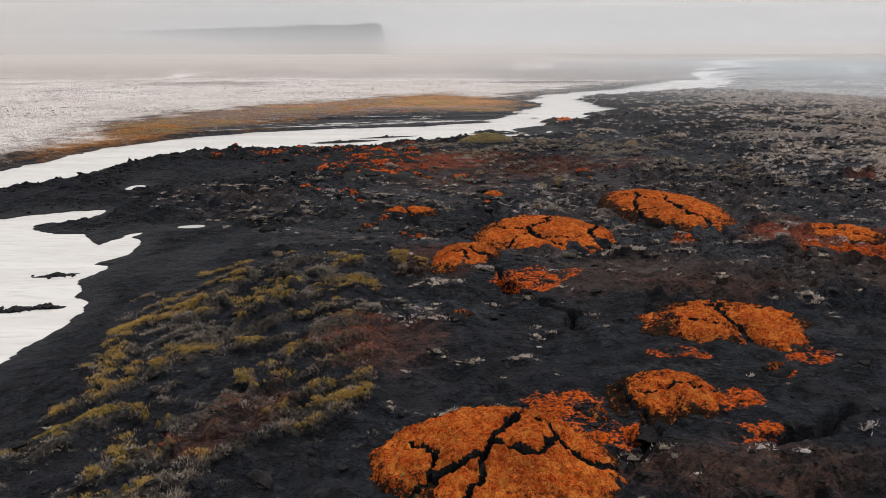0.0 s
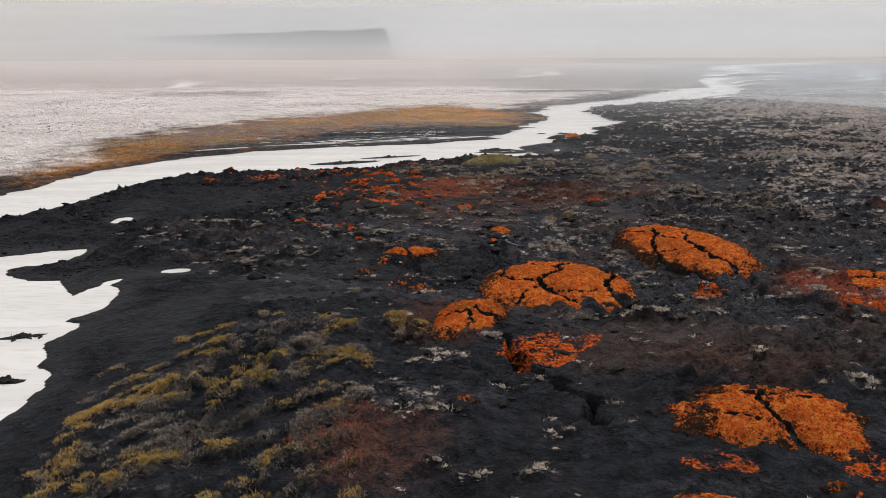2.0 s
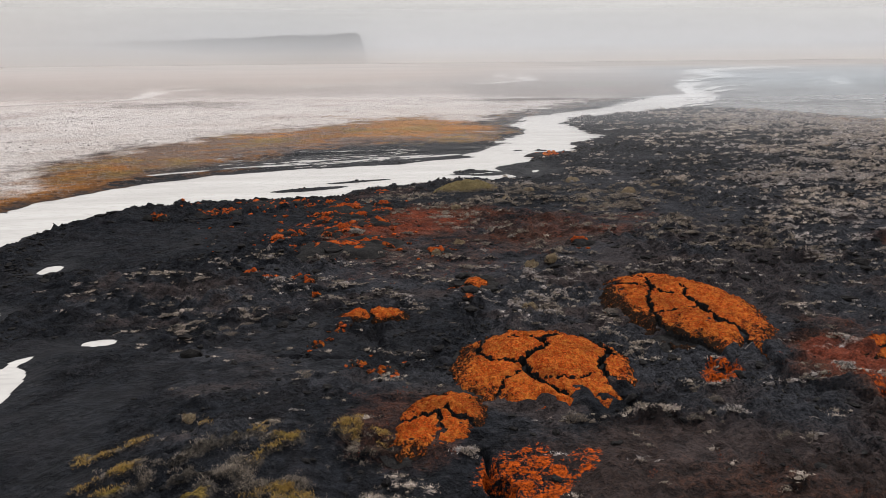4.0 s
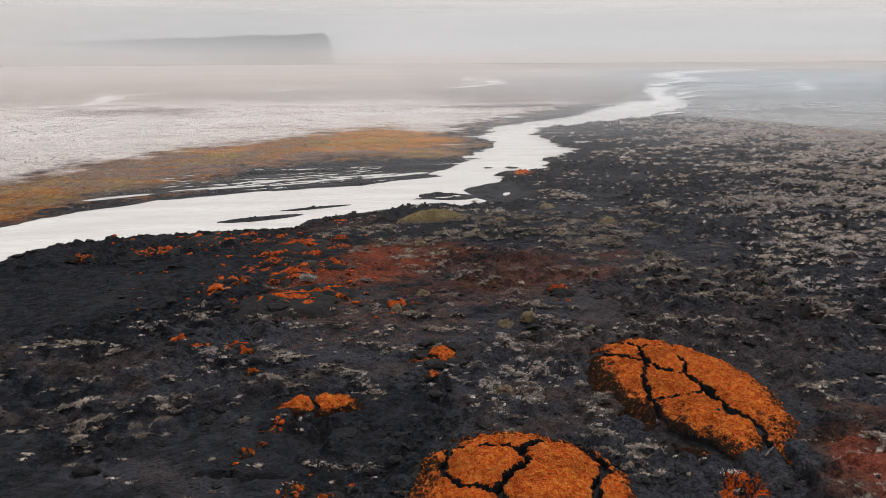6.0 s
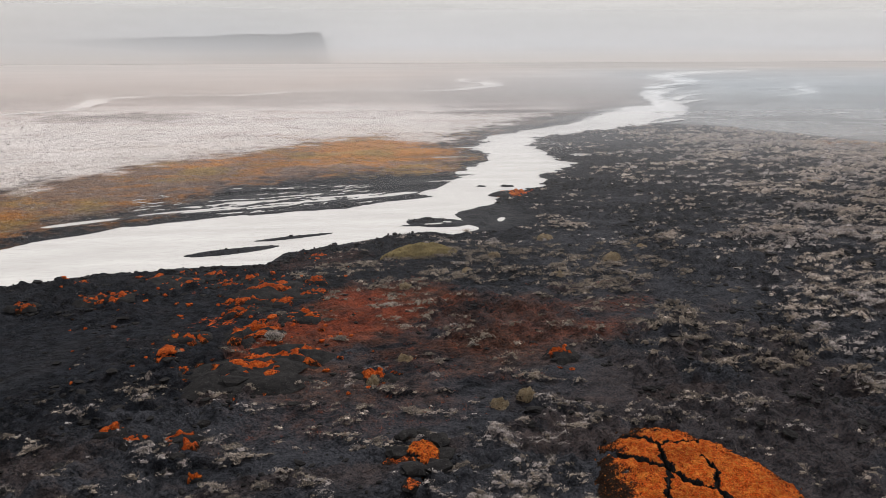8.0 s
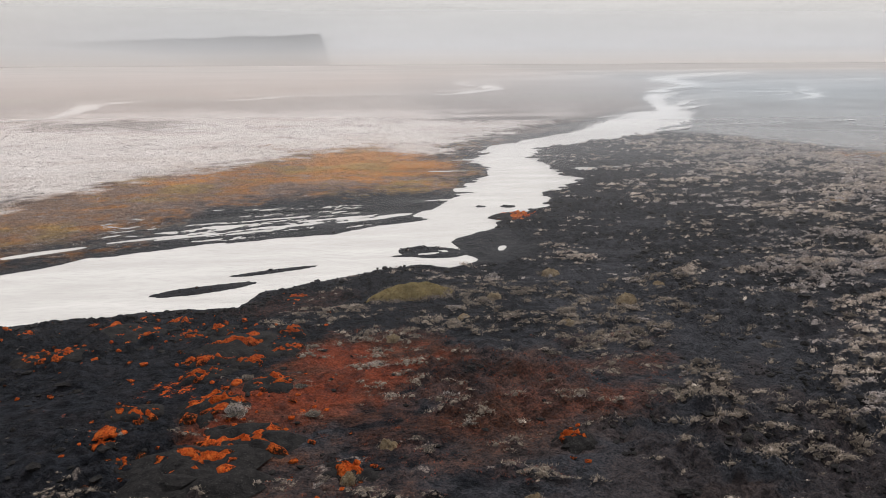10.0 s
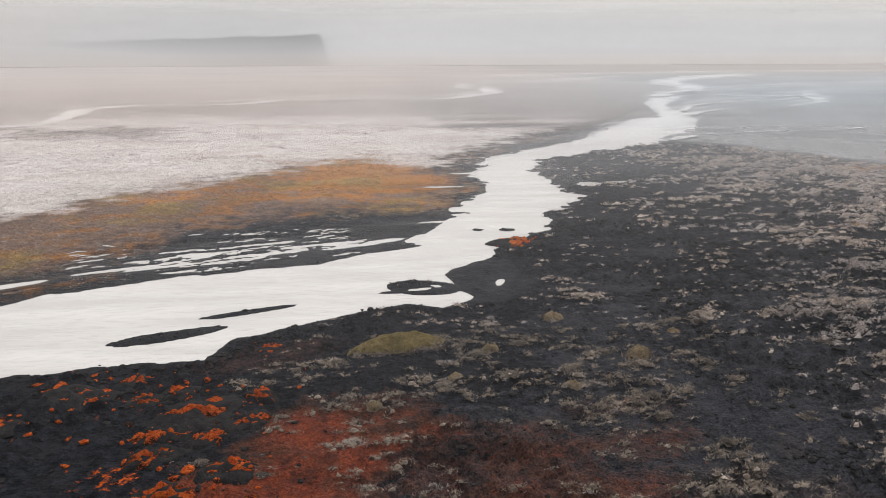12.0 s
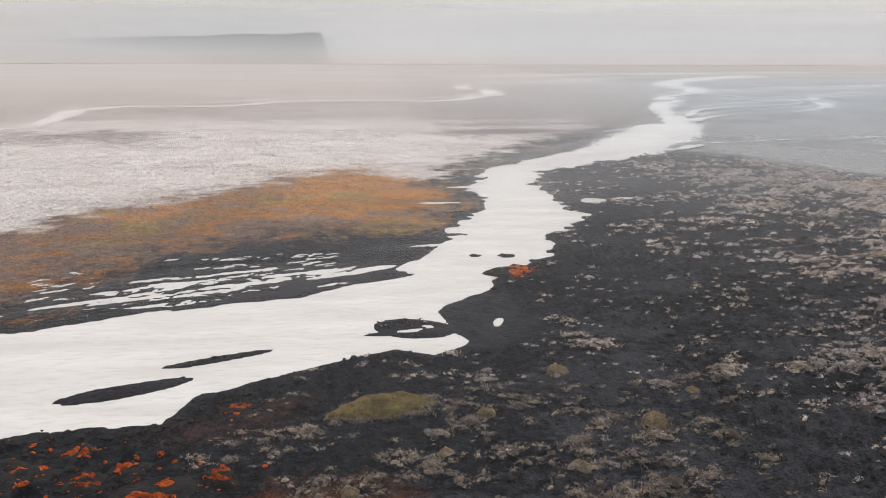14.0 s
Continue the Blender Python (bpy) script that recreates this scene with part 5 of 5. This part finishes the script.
rst = yes & red_here & (pick < 0.2)
pnk = ok & (g > 0.25) & red_here & (pick > 0.93) & (tone > -0.2)
sz = rs.uniform(0.8, 1.35, len(x))
gold.append(tuft_arrays(x[yel], y[yel], h[yel], 0.27 * sz[yel], 0.15 * sz[yel], 46, 0.024, 0.6))
dun.append(tuft_arrays(x[gry], y[gry], h[gry], 0.28 * sz[gry], 0.14 * sz[gry], 46, 0.026, 0.8))
dun.append(tuft_arrays(x[pnk], y[pnk], h[pnk], 0.26 * sz[pnk], 0.15 * sz[pnk], 40, 0.03, 0.8))
rusty.append(tuft_arrays(x[rst], y[rst], h[rst], 0.30 * sz[rst], 0.15 * sz[rst], 20, 0.03, 0.7))
# heath on the hummocks: near, middle, far
for n, (count, x0, x1, y0, y1, r, hh, blades, wd, share) in enumerate([(70000, -34, 60, 22, 112, 0.20, 0.16, 74, 0.020, 1.0), (84000, -8, 112, 92, 190, 0.33, 0.28, 74, 0.030, 1.0), (44000, 36, 215, 150, 345, 0.72, 0.40, 34, 0.075, 0.95)]):
    x, y, h, z, ok = scatter(count, x0, x1, y0, y1)
    pick = rs.uniform(0, 1, len(x))
    yes = ok & (z["across"] < 0.3) & (z["growth"] < 0.4) & (z["beach"] < 0.5) & (z["beyond"] < 0.4)
    if n == 0:
        yes &= ~((x > 0) & (y > 100))
    if n == 1:
        yes &= (x < 112) & (y > 98) & (x + y > 118)
    if n == 2:
        yes &= (y > 186) | (x > 110)
    yes &= pick < 0.005 * (1 + (x > 28)) + share * z["heath"] * z["hum"] ** 2
    sz = rs.uniform(0.55, 1.5, len(x)) ** 1.3
    turn = rs.normal(0.05, 0.35, len(x))
    warm = fbm(x / 9, y / 9, 2, 224) > -0.05
    dull = ((y > 98) & (x < 50) & (y < 150) & (pick < 0.6)) | ((n == 0) & (rs.uniform(0, 1, len(x)) < 0.5))
    for sel, bag in ((yes & warm & ~dull, straw), (yes & ~warm & ~dull, heath), (yes & dull, dun)):
        bag.append(tuft_arrays(x[sel], y[sel], h[sel], r * sz[sel], hh * sz[sel], int(blades * 0.62), wd * 2.0, 1.1, turn[sel], 2.2, True))
# low rust heath over the red ground
x, y, h, z, ok = scatter(26000, -14, 46, 48, 138)
m = cover(x, y, z)["red"]
yes = ok & (rs.uniform(0, 1, len(x)) < 0.8 * m * step(-0.35, 0.35, fbm(x / 3, y / 2, 3, 230)))
sz = rs.uniform(0.6, 1.4, len(x))
rusty.append(tuft_arrays(x[yes], y[yes], h[yes], 0.30 * sz[yes], 0.17 * sz[yes], 22, 0.03, 0.6))
# dark scrub dotted over the pale plain
x, y, h, z, ok = scatter(9000, -190, 60, 120, 480)
yes = ok & (z["across"] > 0.8) & (z["dry"] > 30)
yes &= rs.uniform(0, 1, len(x)) < 0.15 + 0.85 * step(-0.1, 0.4, fbm(x / 22, y / 14, 3, 243))
size = np.exp(rs.normal(-1.25, 0.45, len(x)))
scrub = [tuft_arrays(x[yes], y[yes], h[yes], 1.0 * size[yes], 0.8 * size[yes], 9, 0.2)]

x, y, h, z, ok = scatter(42000, -92, 40, 120, 330)
m = cover(x, y, z)
pick = rs.uniform(0, 1, len(x))
yes = ok & (z["across"] > 0.5) & (pick < 0.75 * m["ochre"] * step(-0.5, 0.4, fbm(x / 6, y / 4, 3, 240)))
lush = fbm(x / 16, y / 16, 3, 241) + 0.5 * oval(x, y, 8, 275, 40, 45)
sz = rs.uniform(0.5, 1.4, len(x))
for sel, bag in ((yes & (lush > 0.1) & (pick < 0.5), gold), (yes & (lush <= 0.1) & (pick < 0.25), heath), (yes & (lush <= 0.35) & (pick > 0.52), rusty)):
    bag.append(tuft_arrays(x[sel], y[sel], h[sel], 0.5 * sz[sel], 0.24 * sz[sel], 16, 0.1, 0.7, np.zeros(sel.sum()), 1.4))
tufts("yellow_grass", gold, GOLD, "yellow grass and moss along ridges on black sand")
tufts("bleached_grass", straw, STRAW, "bleached straw-coloured grass tufts on black sand")
tufts("dun_grass", dun, DUN, "dun dry grass tufts on dark ground")
tufts("grey_heath", heath, HEATH, "grey dry heath tufts on black sand")
tufts("rust_heath", rusty, RUSTY, "rust-red low heath on black sand")
SCRUB = blade_material("dark_scrub", (0.035, 0.03, 0.027), (0.10, 0.085, 0.075))
tufts("dark_scrub", scrub, SCRUB, "dark low scrub dotted over the pale plain")


CLUMPS = [(-22.5, 88.8), (-21.2, 87), (-18.1, 88.5), (-16.2, 86.6), (-21, 90.8), (-17, 85.3), (-15.2, 83.2), (-15, 81.6), (-17.9, 82.5), (-13.2, 82.1), (-21.1, 83.2), (-22.5, 84.2),
          (-21.8, 82.5), (-22.8, 81.3), (-18.5, 79.9), (-17.7, 80.1), (-19.2, 79.4), (-15.6, 78.8), (-13.9, 79.5), (-12.8, 77.3), (-14.6, 77.1), (-18.7, 73.7), (-17.7, 73.6), (-6.5, 66.6),
          (-7.6, 78.4), (-2.2, 86.2), (-0.3, 85.4), (-3.6, 85.8), (1.8, 82.1), (-5.6, 84.1), (10.5, 86.9), (17.1, 88), (12.5, 78.7), (14.4, 79.6), (-7.1, 85.4), (21.7, 94.7)]


# larger tussocks, each a thing
def tussock_mesh(n, material):
    one = np.array([0.0])
    v, f = tuft_arrays(one, one, one, np.array([0.6]), np.array([0.22]), 560, 0.03, 0.55)
    # the low hump of old thatch that the blades stand on
    rr, aa = np.meshgrid(np.linspace(0.06, 1.0, 5), np.linspace(0, 2 * np.pi, 14, endpoint=False), indexing="ij")
    i = np.arange(70).reshape(5, 14)
    j = np.roll(i, -1, 1)
    hump = np.stack([rr * np.cos(aa) * 0.5, rr * np.sin(aa) * 0.5, 0.13 * (1 - rr ** 2) - 0.02], -1).reshape(-1, 3)
    tri = np.concatenate([np.stack([i[:-1], i[1:], j[1:]], -1).reshape(-1, 3), np.stack([i[:-1], j[1:], j[:-1]], -1).reshape(-1, 3)])
    me = net("grass_tussock", np.concatenate([v, hump]), np.concatenate([f, tri + len(v)]), [material, SCRUB])
    me.polygons.foreach_set("material_index", np.repeat([0, 1], [len(f), len(tri)]).astype(np.int32))
    return me


kinds = [(tussock_mesh(n, m), lab) for n, (m, lab) in enumerate([(STRAW, "bleached straw grass tussock on black sand"), (HEATH, "grey dry heath tussock on black sand"), (STRAW, "bleached straw grass tussock on black sand"), (GOLD, "yellowed grass tussock on black sand"), (DUN, "dun dry grass tussock on dark ground")])]
x, y, h, z, ok = scatter(5200, -26, 62, 30, 165)
x[:len(CLUMPS)], y[:len(CLUMPS)] = np.array(CLUMPS).T
h, z = land(x, y)
take = np.nonzero(ok & (z["beach"] < 0.3) & (z["growth"] < 0.3) & (z["heath"] > 0.4) & (z["hum"] > 0.45))[0]
take = np.concatenate([np.arange(len(CLUMPS)), take[take >= len(CLUMPS)]])[:270]
for n, i in enumerate(take):
    me, lab = kinds[[0, 1, 0, 2, 1, 3][n % 6] if y[i] > 150 else [4, 1, 4, 4, 0, 4][n % 6]]
    ob = tagged(new("grass_tussock", me), lab, "grass tussock", "grass tussocks")
    k = rs.uniform(0.6, 1.25) * (1.0 + 0.4 * (y[i] > 110)) * (1.05 if i < len(CLUMPS) else 0.9)
    ob.matrix_world = pose(x[i], y[i], h[i] - 0.05, 0, 0, rs.uniform(0, 360)) @ Matrix.Diagonal((k * rs.uniform(0.9, 1.4), k, k * rs.uniform(0.6, 0.95), 1))


# stones
def stone(seed, subdivisions):
    bm = bmesh.new()
    bmesh.ops.create_icosphere(bm, subdivisions=subdivisions, radius=1.0)
    for v in bm.verts:
        k = 1 + 0.45 * noise.noise(v.co * 1.3 + Vector((seed * 7.1, 0, 0))) + 0.25 * noise.noise(v.co * 3.1 + Vector((0, seed * 3.3, 0)))
        v.co *= k
        v.co.z *= 0.62
    co, fc = np.array([v.co[:] for v in bm.verts]), np.array([[v.index for v in f.verts] for f in bm.faces])
    bm.free()
    return co, fc


def stones(name, x, y, z, size, kinds, material, label):
    vs, fs, base = [], [], 0
    which = rs.randint(0, len(kinds), len(x))
    for n, (co, fc) in enumerate(kinds):
        i = np.nonzero(which == n)[0]
        a = rs.uniform(0, 2 * np.pi, len(i))
        s = size[i][:, None, None] * np.stack([rs.uniform(0.8, 1.6, len(i)), rs.uniform(0.7, 1.1, len(i)), rs.uniform(0.6, 1.2, len(i))], -1)[:, None, :]
        p = co[None] * s
        q = np.stack([p[..., 0] * np.cos(a)[:, None] - p[..., 1] * np.sin(a)[:, None], p[..., 0] * np.sin(a)[:, None] + p[..., 1] * np.cos(a)[:, None], p[..., 2]], -1)
        q += np.stack([x[i], y[i], z[i] + size[i] * 0.15], -1)[:, None, :]
        vs.append(q.reshape(-1, 3))
        fs.append((fc[None] + (np.arange(len(i)) * len(co))[:, None, None]).reshape(-1, 3) + base)
        base += len(vs[-1])
    return tagged(new(name, net(name, np.concatenate(vs), np.concatenate(fs), material)), label, "stones", kind="stuff")


rough_kinds = [stone(n, 1) for n in range(6)]
x, y, h, z, ok = scatter(92000, -70, 110, 20, 215)
pick = rs.uniform(0, 1, len(x))
shore = step(6, 1, z["dry"]) * (1 - z["beach"])
yes = ok & (z["across"] < 0.5) & (pick < 0.03 + 0.09 * (y < 80) + 0.62 * z["lava"] * step(-0.02, 0.34, fbm(x / 6, y / 3, 3, 250)) + 0.4 * shore) & ((z["beach"] < 0.4) | (pick < 0.01)) & ((cover(x, y, z)["red"] < 0.25) | (pick < 0.03))
size = np.exp(rs.normal(-2.25, 0.55, len(x))) * (1 + 0.5 * (y > 90))
stones("lava_rubble", x[yes], y[yes], h[yes], size[yes], rough_kinds, ROCK, "scattered black lava rubble on sand")
x, y, h, z, ok = scatter(9000, -60, 90, 95, 330)
yes = (z["dry"] > -0.5) & (z["dry"] < 3) & (z["across"] < 0.3) & (z["beach"] < 0.3)
for cx, cy, rx, ry, turn in ISLETS[3:6]:
    yes &= oval(x, y, cx, cy, rx, ry, turn) < -1.5
stones("shore_rubble", x[yes], y[yes], h[yes], np.exp(rs.normal(-2.1, 0.5, yes.sum())), rough_kinds, ROCK, "black lava rubble along the river bank")
meshes = []
for n in range(5):
    co, fc = stone(30 + n, 2)
    meshes.append(net("lava_rock", co, fc, ROCK, False))
x, y, h, z, ok = scatter(1500, -30, 55, 24, 150)
take = np.nonzero(ok & (z["lava"] > 0.6) & (cover(x, y, z)["red"] < 0.2))[0][:110]
for n, i in enumerate(take):
    ob = tagged(new("lava_rock", meshes[n % 5]), "rough black lava rock lying on sand", "rock", "lava rocks")
    k = rs.uniform(0.22, 0.5)
    ob.matrix_world = pose(x[i], y[i], h[i] + 0.1 * k, 0, 0, rs.uniform(0, 360)) @ Matrix.Diagonal((k * rs.uniform(1, 2.0), k, k * rs.uniform(0.5, 0.9), 1))

# broken blocks heaped round the small split mound
BLOCKS = [(5.9, 88.9, 0.8), (5.2, 87.9, 0.5), (6.3, 87.4, 0.75), (6.9, 85.9, 0.7), (8.6, 86.3, 0.8), (9.4, 88.2, 0.65), (9.1, 90.2, 0.7), (7.9, 91.2, 0.7), (6.6, 90.6, 0.65), (6.6, 84.1, 0.6), (6.5, 82.3, 0.55), (7.7, 82.9, 0.5), (6.6, 80.7, 0.5)]
grown = []
for n in range(2):
    co, fc = stone(40 + n, 2)
    me = net("lava_rock", co, fc, [ROCK, RED_MOSS], False)
    up = np.array([p.normal.z + 0.4 * p.normal.x for p in me.polygons])
    me.polygons.foreach_set("material_index", (up > 0.62).astype(np.int32))
    layer(me, "cover", np.full(len(co), 0.3))
    grown.append(me)
for n, (bx, by, k) in enumerate(BLOCKS):
    mossy = n in (1, 2, 9)
    ob = tagged(new("lava_rock", grown[n % 2] if mossy else meshes[n % 5]), "black lava block with a cap of orange moss" if mossy else "jagged black lava block beside a split mound", "rock", "lava rocks")
    ob.matrix_world = pose(bx, by, float(land(np.array([bx]), np.array([by]))[0][0]) + 0.12 * k, 0, 0, 47 * n) @ Matrix.Diagonal((k * 1.35, k * 1.05, k * 0.8, 1))

many = [(hx + rs.normal(0, r * 1.5), hy + rs.normal(0, r * 1.8)) for hx, hy, r in HUMMOCKS[:28] for k in range(int(4 + 6 * r))]
many += [(rs.uniform(-30, 2), rs.uniform(102, 140)) for k in range(70)]
x, y = np.array(many).T
h, z = land(x, y)
keep = z["dry"] > 0.8
crumbs = stones("moss_crumbs", x[keep], y[keep], h[keep], np.exp(rs.normal(-1.6, 0.45, keep.sum())), rough_kinds, RED_MOSS, "small stones grown over with orange moss")
layer(crumbs.data, "cover", np.repeat(rs.uniform(0.1, 1.0, len(crumbs.data.vertices) // 12), 12)[:len(crumbs.data.vertices)])
x, y = np.array([(cx + rs.normal(0, rx * 0.6), cy + rs.normal(0, ry * 0.6)) for cx, cy, rx, ry, turn in ISLETS[15:18] for k in range(40)]).T
stones("lagoon_rocks", x, y, np.zeros(len(x)), np.exp(rs.normal(-2.0, 0.45, len(x))), rough_kinds, ROCK, "black lava rocks breaking the white water")
